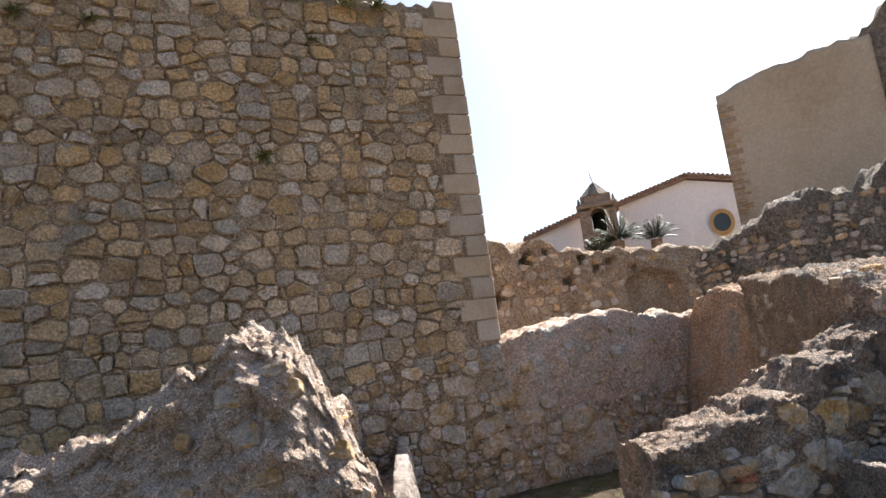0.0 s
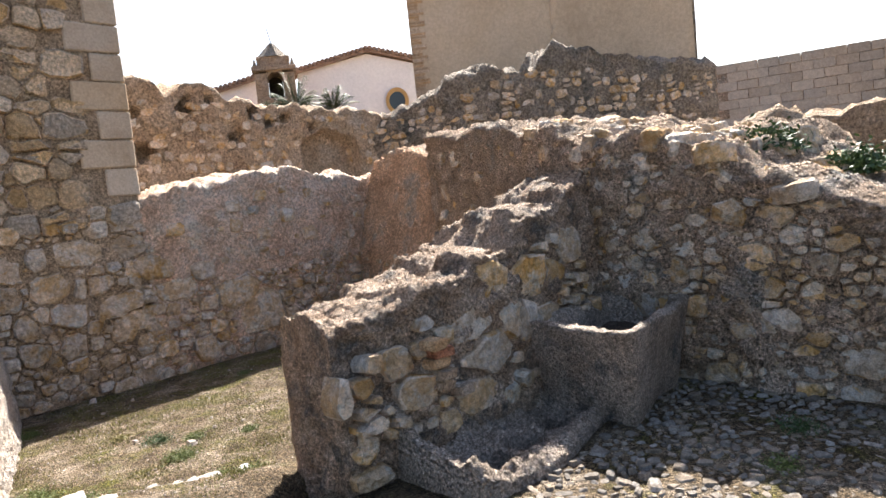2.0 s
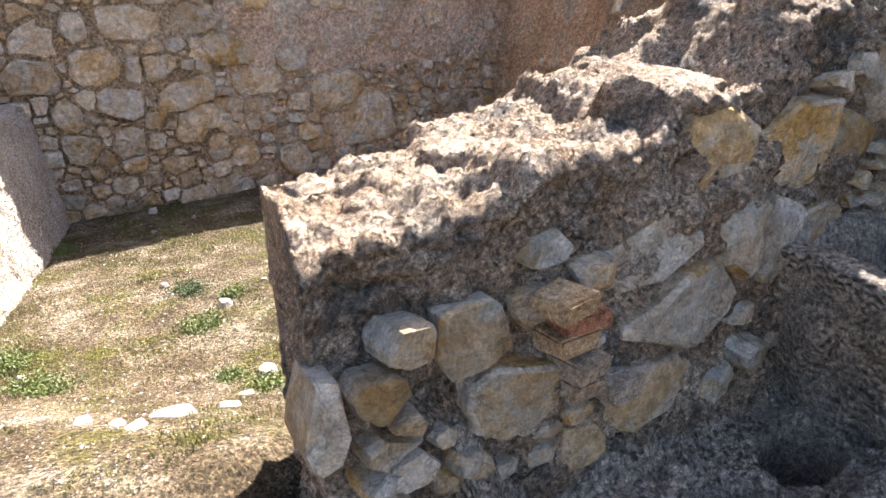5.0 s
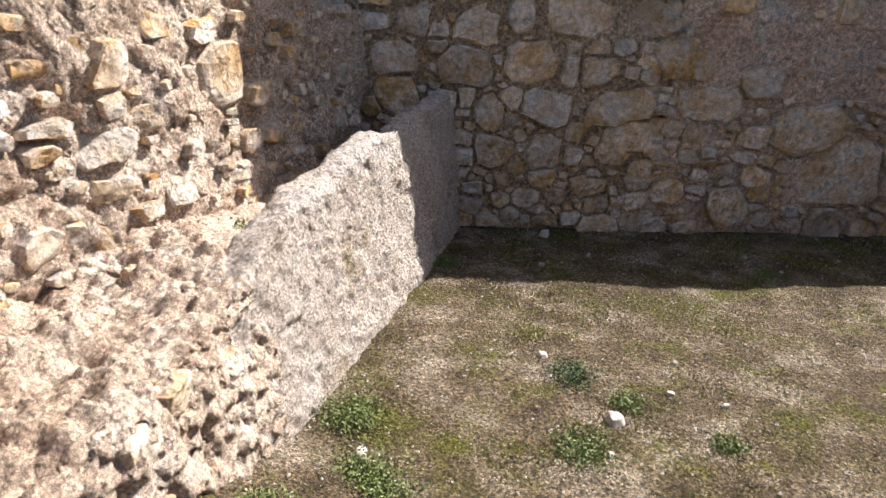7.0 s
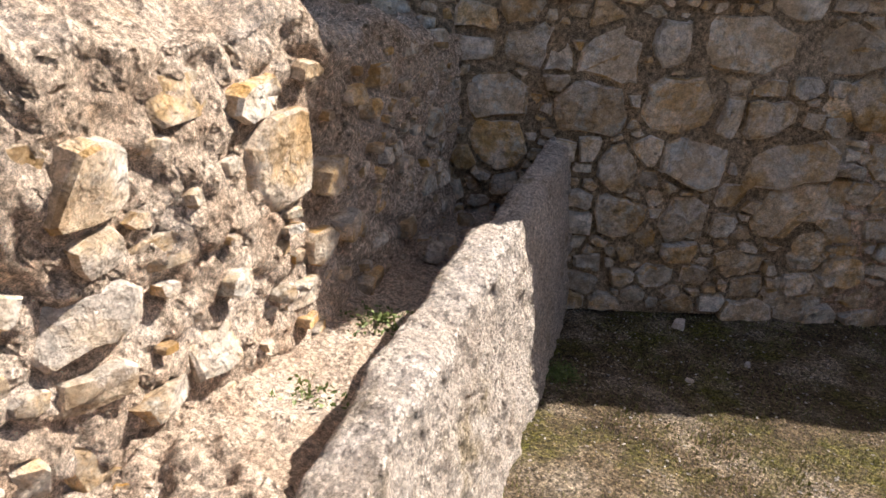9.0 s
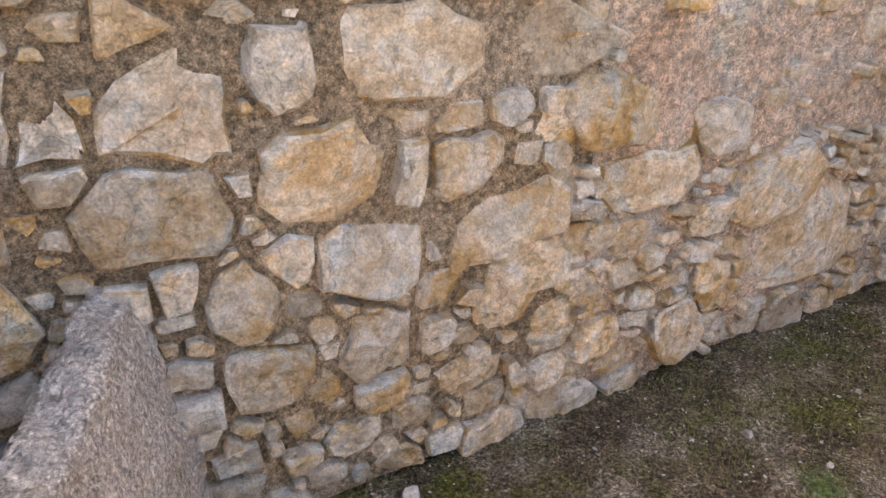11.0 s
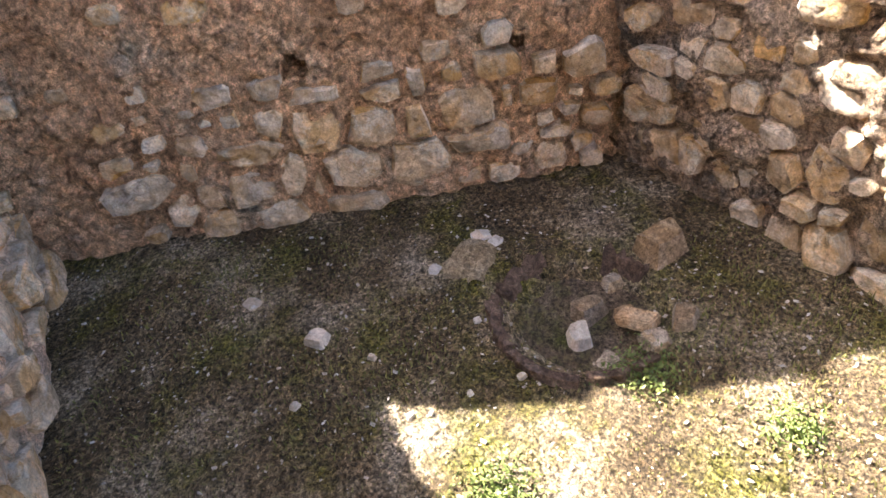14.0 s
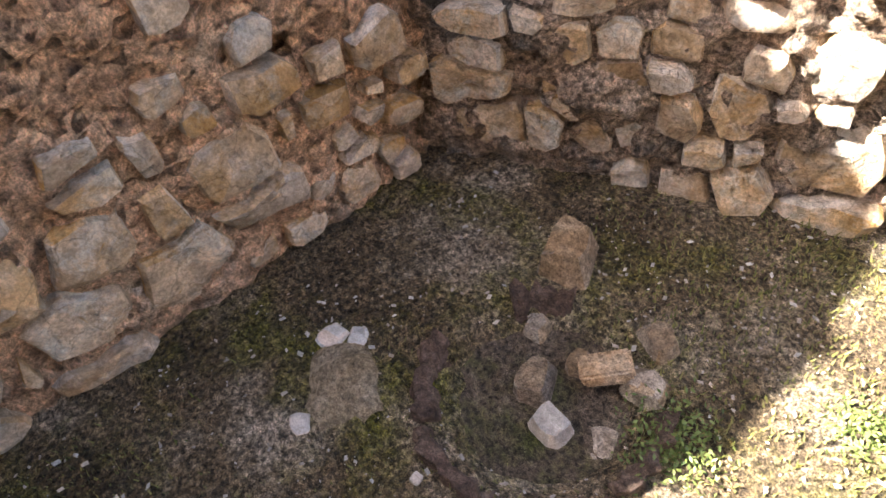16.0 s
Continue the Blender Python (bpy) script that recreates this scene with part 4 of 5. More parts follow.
# bricks that stick out of the dividing wall
def brick_mesh(name, l, w, h, seed, material):
    rnd = random.Random(seed)
    bm = bmesh.new()
    bmesh.ops.create_cube(bm, size=1.0)
    for v in bm.verts:
        v.co = Vector((v.co.x * l, v.co.y * w, v.co.z * h)) + Vector((rnd.uniform(-.008, .008), rnd.uniform(-.008, .008), rnd.uniform(-.004, .004)))
    bmesh.ops.bevel(bm, geom=bm.edges[:], offset=0.006, segments=2, affect="EDGES")
    me = bpy.data.meshes.new(name)
    bm.to_mesh(me)
    bm.free()
    me.materials.append(material)
    return me


for i, (s, z, l, m) in enumerate(((0.0, 0.985, .14, M_BRICK), (0.05, 0.935, .15, M_REDBRICK), (0.03, 0.88, .15, M_BRICK), (0.05, 0.82, .13, M_BRICK), (0.05, 0.765, .12, M_BRICK), (0.19, 0.70, .14, M_BRICK))):
    ob = new("brick", brick_mesh("brick", l * 0.8, 0.11, 0.05, 60 + i, m))
    ob.parent = divider
    p = Vector((1.76, 4.5, z)) + Vector((ow.x, ow.y, 0)) * (s - 0.02) + Vector((on_[0], on_[1], 0)) * (0.05 - 0.015 * (i % 3))
    ob.matrix_basis = Matrix.Translation(p) @ Matrix.Rotation(math.atan2(ow.y, ow.x) + (0.2, -0.15, 0.05, 0.1, -0.05, 0.15, 0)[i], 4, "Z")

# west wall stones
gap_w = fill_small(rs, WEST, 0.1, 3.0, 0.6, 1.55, 34, (0.08, 0.2), (0.4, 0.8), 0.6)
gap_x = fill_small(rs, WEST + gap_w, 0.1, 3.0, 0.55, 1.5, 90, (0.03, 0.08), (0.45, 0.9), 0.48)


west_at = along_wall(WF, WB)
pack(left_wall, west_at, WEST + gap_w + gap_x, rs, M_STONE, proud=(0.0, 0.05), depth=0.2, gap=0.02, grow=1.0, tilt=0.22, fine=True, square=0.35)
CRAG_TOP = [(0, 1.5), (0.28, 1.6), (0.44, 1.72), (0.52, 2.05), (0.60, 2.2), (0.66, 2.24), (0.74, 2.2), (0.77, 1.98), (0.83, 1.6), (0.90, 1.2), (0.965, 0.85), (1, 0.5)]
crag_cells = fill_small(rs, [], 0.1, 3.5, 0.4, 2.0, 45, (0.1, 0.3), (0.5, 0.9), 0.5)


def crag_at(s, z):
    p, t, n = along_wall(OF, OB)(s, z)
    v = (z - 0.1) / max(0.2, table(CRAG_TOP, s / 3.6) - 0.1)
    k = max(0.0, v - 0.45) / 0.55
    return p - n * 0.38 * k, t, (n + Vector((0, 0, 0.5 if k else 0.0))).normalized()


pack(crag, crag_at, crag_cells, rs, M_STONE, proud=(0.0, 0.06), depth=0.16, gap=0.02, grow=1.1, tilt=0.3, fine=True, keep=lambda s, z: z < table(CRAG_TOP, s / 3.6) - 0.2)
kerb_cells = fill_small(rs, [], 0, 1.7, 0.08, 0.58, 50, (0.06, 0.26), (0.5, 0.9), 0.5)
pack(kerb, along_wall(KF, KB), kerb_cells, rs, M_STONE, proud=(0.0, 0.03), depth=0.1, gap=0.015, grow=1.1, tilt=0.15, fine=True)
low_cells = fill_small(rs, [], 0.1, 2.7, 0.02, 0.25, 40, (0.06, 0.2), (0.5, 0.9), 0.48)
pack(partition, along_wall(PF, PB), low_cells, rs, M_STONE, proud=(-0.03, 0.004), depth=0.06, gap=0.015, grow=1.1, tilt=0.1, fine=True)

# yard wall stones
YTOP = [(0, 2.39), (0.26, 2.18), (0.35, 2.0), (0.39, 1.96), (0.44, 1.86), (0.47, 1.66), (0.51, 1.53), (0.53, 1.43), (0.62, 1.3), (0.8, 1.2), (1, 1.15)]
ycells = fill_small(rs, [], 3.0, 6.2, 0.36, 2.0, 150, (0.12, 0.3), (0.4, 0.85), 0.46)
ycells += fill_small(rs, ycells, 3.0, 6.2, 0.36, 2.0, 500, (0.05, 0.12), (0.45, 0.9), 0.44)
ycells += fill_small(rs, ycells, 0.2, 3.0, 0.45, 2.2, 60, (0.06, 0.2), (0.45, 0.9), 0.7)
ycells += fill_small(rs, ycells, 6.2, 9.0, 0.45, 1.3, 120, (0.08, 0.25), (0.45, 0.9), 0.46)
pack(yard_wall, along_wall(YF, YB), ycells, rs, M_STONE, proud=(0.0, 0.03), depth=0.08, gap=0.014, limit=290, near=(3.6, 4.3, 1.0), grow=1.1, tilt=0.12, keep=lambda s, z: z < table(YTOP, s / 9.1) - 0.08)
for i in range(240):
    u = rs.uniform(0.2, 0.85)
    f, b = lerp_path(YF, u), lerp_path(YB, u)
    v = rs.uniform(0.0, 0.8)
    zz = table([(0, 2.39), (0.26, 2.18), (0.35, 2.0), (0.39, 1.96), (0.44, 1.86), (0.47, 1.66), (0.51, 1.53), (0.53, 1.43), (0.62, 1.3), (0.8, 1.2), (1, 1.15)], u)
    a = rs.random() * 6.28
    w = rs.uniform(.06, .26)
    stone_at(yard_wall, STONES, rs, Vector((f[0] + (b[0] - f[0]) * v, f[1] + (b[1] - f[1]) * v, zz - rs.uniform(0.0, 0.06))), Vector((math.cos(a), math.sin(a), 0)), (Vector((0, 0, 1)) + Vector((rs.uniform(-.35, .35), rs.uniform(-.35, .35), 0))).normalized(), w, w * rs.uniform(.5, 1), rs.uniform(.08, .14))


# ---- trough and mangers ----
def loop_of(poly, step=0.035):
    out = []
    for a, c in zip(poly, poly[1:] + poly[:1]):
        n = max(1, int(math.hypot(c[0] - a[0], c[1] - a[1]) / step))
        out += [(a[0] + (c[0] - a[0]) * i / n, a[1] + (c[1] - a[1]) * i / n) for i in range(n)]
    return out


def inset(poly, d):
    cx, cy = sum(p[0] for p in poly) / len(poly), sum(p[1] for p in poly) / len(poly)
    return [(p[0] + (cx - p[0]) * d / math.hypot(cx - p[0], cy - p[1]), p[1] + (cy - p[1]) * d / math.hypot(cx - p[0], cy - p[1])) for p in poly]


def basin(name, poly, z0, z1, wall, depth, material, seed, parent=None):
    """A stone basin with uneven sides: outer side, rim, hollow."""
    out = loop_of(poly)
    # round the corners a little
    for _ in range(2):
        out = [((a[0] + 2 * b[0] + c[0]) / 4, (a[1] + 2 * b[1] + c[1]) / 4) for a, b, c in zip(out[-1:] + out[:-1], out, out[1:] + out[:1])]
    n = len(out)
    rings = []
    for i in range(9):
        rings.append((0.15 * (1 - i / 8), z0 + (z1 - z0) * i / 8))
    rings += [(wall * 0.15, z1 + 0.012), (wall * 0.5, z1 + 0.015), (wall * 0.85, z1 + 0.005), (wall, z1 - 0.03)]
    rings += [(wall * 1.15 + 0.01 * i, z1 - 0.03 - (depth - 0.03) * i / 4) for i in range(1, 5)]
    rings += [(wall * 1.9, z1 - depth), (wall * 3.0, z1 - depth + 0.01)]
    verts, faces = [], []
    for d, z in rings:
        for p in inset(out, d):
            r = rough3((p[0], p[1], z), 0.12, 0.022, 4, seed) + rough3((p[0], p[1], z), 0.035, 0.012, 3, seed + 3)
            verts.append((p[0] + r, p[1] + r * 0.6, z + r * 0.5))
    for j in range(len(rings) - 1):
        for i in range(n):
            a, b = j * n + i, j * n + (i + 1) % n
            faces.append((a, b, b + n, a + n))
    faces.append(tuple((len(rings) - 1) * n + i for i in range(n)))
    return smooth(part(name, (verts, faces), material, parent))


M_TROUGH = mat("trough_concrete", [(.36, .30, .235), (.48, .41, .33), (.56, .50, .42)], scale=3, grain=60, bump=1.0, dist=0.03, patch=(.2, .19, .18), patch_amt=0.4, patch_scale=4, agg=0.22)
trough = basin("trough", [(2.48, 4.80), (2.53, 4.46), (2.66, 4.02), (3.05, 4.2), (3.56, 4.48), (3.66, 4.8), (3.4, 5.1)], 0.28, 0.92, 0.10, 0.20, M_TROUGH, 3.3)
tagged(trough, "rough stone water trough built into the wall corner", "trough")
M_SOIL = mat("dark_soil", [(.07, .055, .04), (.11, .09, .065), (.16, .13, .1)], scale=9, grain=70, bump=0.9)
soil = smooth(part("soil", ([(2.66 + 0.72 * (i / 14) + 0.06 * (j / 8), 4.22 + 0.5 * (j / 8) + 0.3 * (i / 14), 0.745 + rough3((i, j, 0), 2.5, 0.02, 3)) for j in range(9) for i in range(15)], [(j * 15 + i, j * 15 + i + 1, j * 15 + i + 16, j * 15 + i + 15) for j in range(8) for i in range(14)]), M_SOIL, trough))


def make_manger():
    """A low ledge of mortared stone along the dividing wall: rounded outer rim, three deep hollows, a shoulder at its free end."""
    c00, c10, c11, c01 = Vector((1.66, 3.90)), Vector((2.82, 4.35)), Vector((2.66, 4.84)), Vector((1.48, 4.46))
    holes = ((0.24, 0.44, 0.13), (0.50, 0.46, 0.12), (0.77, 0.48, 0.125))
    nu, nv = 120, 64
    verts, faces = [], []
    L, W = 1.2, 0.6
    for j in range(nv + 1):
        for i in range(nu + 1):
            u, v = i / nu, j / nv
            bulge = 0.07 * math.sin(math.pi * min(1.0, u * 1.2)) * (1 - v) ** 2
            p = (c00 * (1 - u) + c10 * u) * (1 - v) + (c01 * (1 - u) + c11 * u) * v + Vector((0.33, -0.94)) * bulge
            z = 0.455 + 0.02 * u - 0.05 * sstep(0.12, 0.26, v) + 0.12 * sstep(0.78, 1.0, v)
            z += 0.22 * (1 - sstep(0.03, 0.16, u)) * (0.35 + 0.65 * v)
            for a, b, r in holes:
                d = math.hypot((u - a) * L * 0.85, (v - b) * W * 1.1)
                z -= 0.26 * (1 - sstep(r * 0.62, r * 1.02, d))
            z -= 0.05 * (1 - sstep(0.0, 0.14, v)) ** 1.5
            z += rough3((p.x, p.y, z), 0.10, 0.024, 4, 21) + rough3((p.x, p.y, z), 0.03, 0.014, 3, 22)
            if i in (0, nu) or j == 0:
                z = 0.27
            verts.append((p.x, p.y, z))
    for j in range(nv):
        for i in range(nu):
            a = j * (nu + 1) + i
            faces.append((a, a + 1, a + nu + 2, a + nu + 1))
    return smooth(part("manger", (verts, faces), M_TROUGH))


tagged(make_manger(), "low mortared stone manger ledge with three round hollows", "manger")

# ---- cobbles of the yard ----
cob_meshes = [big_stone(800 + i, 7) for i in range(12)]
for me in cob_meshes:
    me.materials.append(M_COB)
cobbles = new("cobble_paving")
tagged(cobbles, "uneven pale cobbles set in mossy earth", "paving", kind="structure")
rc = random.Random(5)
spots, grid = [], {}
for _ in range(30000):
    x, y = rc.uniform(1.6, 4.4), rc.uniform(1.6, 4.9)
    w = rc.choice((0.05, 0.06, 0.07, 0.08, 0.1, 0.12))
    if y > 3.82 + (x - 1.66) * 0.385 and x < 2.85:
        continue
    if x > 3.5 + (4.6 - y) * 0.33 or (x > 2.8 and y > 4.24 + (x - 2.8) * 0.5):
        continue
    if x + 0.15 * (y - 3) < 1.95 - 0.1 * rc.random() and y < 3.72:
        continue
    key = (int(x / 0.16), int(y / 0.16))
    if all((x - a) ** 2 + (y - b) ** 2 > ((w + c) * 0.36) ** 2 for i in (-1, 0, 1) for j in (-1, 0, 1) for a, b, c in grid.get((key[0] + i, key[1] + j), ())):
        grid.setdefault(key, []).append((x, y, w))
        spots.append((x, y, w))
spots.sort(key=lambda q: (q[0] - 2.3) ** 2 + (q[1] - 3.4) ** 2)
rest = []
for i, (x, y, w) in enumerate(spots):
    a = rc.random() * 6.28
    pos = Vector((x, y, ground_z(x, y) + rc.uniform(-0.018, -0.004)))
    if i < 290:
        stone_at(cobbles, cob_meshes, rc, pos, Vector((math.cos(a), math.sin(a), 0)), (Vector((0, 0, 1)) + Vector((rc.uniform(-.25, .25), rc.uniform(-.25, .25), 0))).normalized(), w, w * rc.uniform(.45, .9), 0.055, 0, "cobble")
    else:
        rest.append((rc.choice(cob_meshes), Matrix.Translation(pos) @ Matrix.Rotation(a, 4, "Z") @ Matrix.Diagonal((w, w * rc.uniform(.45, .9), 0.055, 1))))
joined("cobbles", rest, M_COB, cobbles)


# ---- loose stones, weeds and the hearth in the room ----
def loose(x, y, w, rnd, meshes=PEBBLES, name="loose_stone", label="pale loose limestone lump on the grass", flat=0.6, group="loose stones", sunk=0.22):
    a = rnd.random() * 6.28
    h = w * flat
    ob = stone_at(None, meshes, rnd, Vector((x, y, ground_z(x, y) + h * sunk)), Vector((math.cos(a), math.sin(a), 0)), Vector((0, 0, 1)), w, w * rnd.uniform(.65, .95), h, 0, name)
    return tagged(ob, label, "stone", group)


BIGP = [big_stone(900 + i, 9) for i in range(6)]
for me in BIGP:
    me.materials.append(M_PEB)
rl = random.Random(3)
for x, y, w in ((0.02, 9.0, .11), (0.12, 8.44, .08), (0.38, 8.74, .07), (1.38, 9.2, .07), (0.36, 7.31, .09), (0.96, 7.21, .07), (1.19, 7.21, .06), (0.75, 6.91, .1), (0.76, 6.67, .07), (-0.11, 6.29, .1), (0.99, 6.04, .12), (-0.1, 5.85, .07), (0.97, 7.5, .06), (3.0, 9.5, .1), (2.9, 9.32, .05), (2.75, 9.54, .06), (2.76, 8.88, .05), (2.72, 9.03, .04), (2.67, 9.2, .045), (2.99, 8.99, .05), (2.0, 9.4, .05), (1.6, 9.0, .05)):
    loose(x, y, w * (0.6 if w < .1 else 0.85), rl, BIGP)
for x, y, w in ((0.02, 5.39, .26), (0.70, 5.40, .19), (0.42, 5.40, .11), (0.55, 5.33, .07), (0.88, 5.5, .10), (0.92, 5.78, .08), (0.62, 5.28, .09), (0.2, 5.12, .15)):
    loose(x, y, w, rl, BIGP, "flat_stone", "flat pale stone bedded in the grassy earth", 0.4, "bedded stones", -0.18)
for x, y, w in ((3.40, 8.95, .08), (3.36, 8.9, .06), (3.2, 9.75, .09), (3.25, 9.12, .07)):
    loose(x, y, w, rl, BIGP, "earth_lump", "crumbly pale earth lump in the shaded corner", 0.16, "")

mound = []
for j in range(17):
    for i in range(17):
        a, c = i / 8 - 1, j / 8 - 1
        r = math.hypot(a, c) * (1 + 0.5 * noise.noise(Vector((a * 1.3 + 4, c * 1.3, 2.0))))
        q = (3.28 + 0.12 * a, 8.99 + 0.10 * c)
        mound.append((*q, ground_z(*q) - 0.012 + 0.06 * max(0.0, 1 - r) ** 0.6 + rough3((*q, 0), 0.05, 0.012, 3, 5.0)))
tagged(smooth(part("earth_mound", (mound, [(j * 17 + i, j * 17 + i + 1, j * 17 + i + 18, j * 17 + i + 17) for j in range(16) for i in range(16)]), M_SAND)), "cracked yellowish clay lump in the shaded corner", "earth lump")
# stones fallen on the fill behind the partition, and a stub of pipe
for x, y, w in ((-1.06, 8.14, .10), (-0.96, 8.02, .09), (-1.05, 7.98, .12), (-1.02, 8.3, .07), (-1.1, 8.5, .11), (-0.95, 8.2, .05), (-1.0, 8.62, .06), (-0.92, 8.4, .06), (-1.02, 7.25, .07), (-1.03, 6.25, .10), (-0.9, 6.1, .06)):
    a = rl.random() * 6.28
    tagged(stone_at(None, BIG, rl, Vector((x, y, table([(6.1, .68), (6.9, .64), (8.8, .54)], y) + w * 0.25)), Vector((math.cos(a), math.sin(a), 0)), Vector((0.1, 0, 1)).normalized(), w, w * .75, w * .7, 0, "fallen_stone"), "angular buff stone fallen on the rubble fill", "stone", "fallen stones")
pb = bmesh.new()
for r0, r1 in ((0.022, 0.022), (0.018, 0.018)):
    bmesh.ops.create_cone(pb, segments=16, radius1=r0, radius2=r1, depth=0.13, cap_ends=False)
pipe = part("pipe", pb, M_GREYP)
pipe.matrix_basis = Matrix.Translation((-1.02, 8.7, 0.60)) @ Euler((1.2, 0.2, 0.5)).to_matrix().to_4x4()
tagged(pipe, "short stub of grey plastic drain pipe in the rubble", "pipe")

hearth = new("hearth")
hearth.location = (2.98, 8.66, 0)
tagged(hearth, "sunken round hearth with a broken rim of dark fired clay", "hearth")
M_CLAY = mat("burnt_clay", [(.07, .048, .036), (.13, .09, .068), (.22, .165, .125)], scale=14, grain=60, bump=0.9)
for i, (a0, a1, r) in enumerate(((20, 68, .265), (72, 116, .275), (120, 166, .28), (170, 216, .265), (300, 335, .25))):
    verts, faces = [], []
    n = 10
    for k in range(n + 1):
        a = radians(a0 + (a1 - a0) * k / n)
        for rr, zz in ((r - .05, -.07), (r - .016, .022), (r + .014, .03), (r + .024, -.03)):
            w = rough3((a * 2, rr * 9, zz * 9), 0.25, 0.028, 4, i)
            verts.append(((rr + w) * math.cos(a), (rr + w) * math.sin(a), zz + w * (zz > 0)))
    for k in range(n):
        for j in range(3):
            faces.append((k * 4 + j, k * 4 + j + 4, k * 4 + j + 5, k * 4 + j + 1))
    faces += [(0, 1, 2, 3), (n * 4 + 3, n * 4 + 2, n * 4 + 1, n * 4)]
    part("rim_piece", (verts, faces), M_CLAY, hearth)
M_ASH = mat("ashy_earth", [(.07, .055, .036), (.13, .10, .07), (.2, .165, .12)], scale=8, grain=80, bump=1.0, patch=(.08, .08, .025), patch_amt=0.6, patch_scale=5, fine=0.5)
bed = [(0, 0, -0.066)] + [(0.25 * math.cos(a) * k, 0.25 * math.sin(a) * k, -0.062 + 0.02 * k * k + rough3((a, k, 0), .4, .01)) for k in (0.5, 1.0) for a in [i * 6.2832 / 24 for i in range(24)]]
part("ash_bed", (bed, [(0, 1 + i, 1 + (i + 1) % 24) for i in range(24)] + [(1 + i, 25 + i, 25 + (i + 1) % 24, 1 + (i + 1) % 24) for i in range(24)]), M_ASH, hearth)
HS = [big_stone(950 + i, 10) for i in range(5)]
M_HST = mat("scorched_stone", [(.2, .155, .10), (.27, .21, .145), (.34, .29, .22)], scale=8, grain=50, bump=0.6, rand=0.25, hue=0.3)
for me in HS:
    me.materials.append(M_HST)
for x, y, w, h in ((3.2, 8.37, .17, .1), (3.03, 8.64, .12, .08), (2.9, 8.38, .1, .05), (2.84, 8.48, .11, .04), (3.13, 8.54, .08, .04), (3.0, 8.53, .08, .05), (2.82, 8.63, .1, .03)):
    a = rl.random() * 6.28
    tagged(stone_at(None, HS, rl, Vector((x, y, ground_z(x, y) + h * 0.42)), Vector((math.cos(a), math.sin(a), 0)), Vector((0.1, 0.1, 1)).normalized(), w * 1.05, w * .8, h, 0, "hearth_stone"), "scorched brown stone lying by the round hearth", "stone", "hearth stones")
tagged(stone_at(None, BIGP, rl, Vector((2.92, 8.69, ground_z(2.92, 8.69) + 0.03)), Vector((1, 0, 0)), Vector((0, 0, 1)), .1, .08, .06, 0, "loose_stone"), "pitted white stone inside the hearth", "stone")
bk = new("loose_brick", brick_mesh("loose_brick", 0.12, 0.075, 0.035, 77, M_BRICK))
bk.matrix_basis = Matrix.Translation((2.93, 8.51, ground_z(2.93, 8.51) + 0.06)) @ Euler((0.3, 0.2, 0.9)).to_matrix().to_4x4()
tagged(bk, "broken orange brick lying in the hearth", "brick")

def bush(name, pos, rnd, size, leaves, material, leaf=0.045, flat=0.42):
    verts, faces = [], []
    for _ in range(leaves):
        d = Vector((rnd.gauss(0, .5), rnd.gauss(0, .5), abs(rnd.gauss(0, flat)))) * size
        a = Vector((rnd.uniform(-1, 1), rnd.uniform(-1, 1), rnd.uniform(-.3, 1))).normalized() * leaf
        b = a.cross(Vector((rnd.uniform(-1, 1), rnd.uniform(-1, 1), rnd.uniform(-1, 1)))).normalized() * leaf * 0.42
        k = len(verts)
        verts += [tuple(d - a), tuple(d + b), tuple(d + a), tuple(d - b)]
        faces.append((k, k + 1, k + 2, k + 3))
    ob = part(name, (verts, faces), material)
    ob.location = pos
    return ob


for x, y, sz, m, n in ((-0.26, 6.51, .17, M_WEED, 130), (0.65, 6.66, .17, M_WEED, 110), (0.52, 7.19, .16, M_BUSH, 80), (0.78, 7.06, .11, M_WEED, 60), (-0.07, 6.19, .15, M_WEED, 90), (1.19, 6.92, .09, M_WEED, 50), (-0.46, 8.2, .12, M_WEED, 70), (0.05, 6.12, .16, M_WEED, 100), (0.83, 6.05, .1, M_WEED, 60), (-0.17, 5.73, .13, M_WEED, 80), (1.02, 5.85, .16, M_WEED, 90), (2.5, 8.23, .1, M_WEED, 50), (2.72, 8.55, .12, M_WEED, 60), (2.4, 8.98, .14, M_WEED, 90), (2.9, 3.4, .1, M_WEED, 50), (3.3, 3.6, .14, M_BUSH, 60), (1.5, 8.9, .1, M_WEED, 50), (0.25, 7.5, .1, M_DRY, 60)):
    tagged(bush("weed", (x, y, ground_z(x, y)), rl, sz * 0.75, n * 12, m, 0.008, 0.2), "low spreading green weed with small leaves", "plant", "weeds")


for x, y, sz in ((-0.90, 6.74, .13), (-0.98, 7.25, .12), (-0.88, 7.28, .1), (-1.0, 6.2, .07)):
    tagged(bush("weed", (x, y, 0.6), rl, sz * 0.7, 700, M_WEED, 0.012, 0.3), "dark green weed on the pale rubble fill", "plant", "weeds")


for p, s, n in (((4.32, 4.45, 1.76), 0.17, 620), ((4.62, 4.05, 1.58), 0.16, 520), ((4.9, 3.5, 1.4), 0.15, 300)):
    tagged(bush("bush", p, rl, s, n * 3, M_BUSH, 0.024), "small dark green bush growing on the wall top", "plant", "bushes on the wall")

# short grass and gravel over the ground
rg = random.Random(8)
gv, gf, pv = [], [], []


def grassy(x, y):
    return noise.noise(Vector((x * 1.3, y * 1.3, 4.0))) + 0.6 * noise.noise(Vector((x * 4, y * 4, 1.0)))


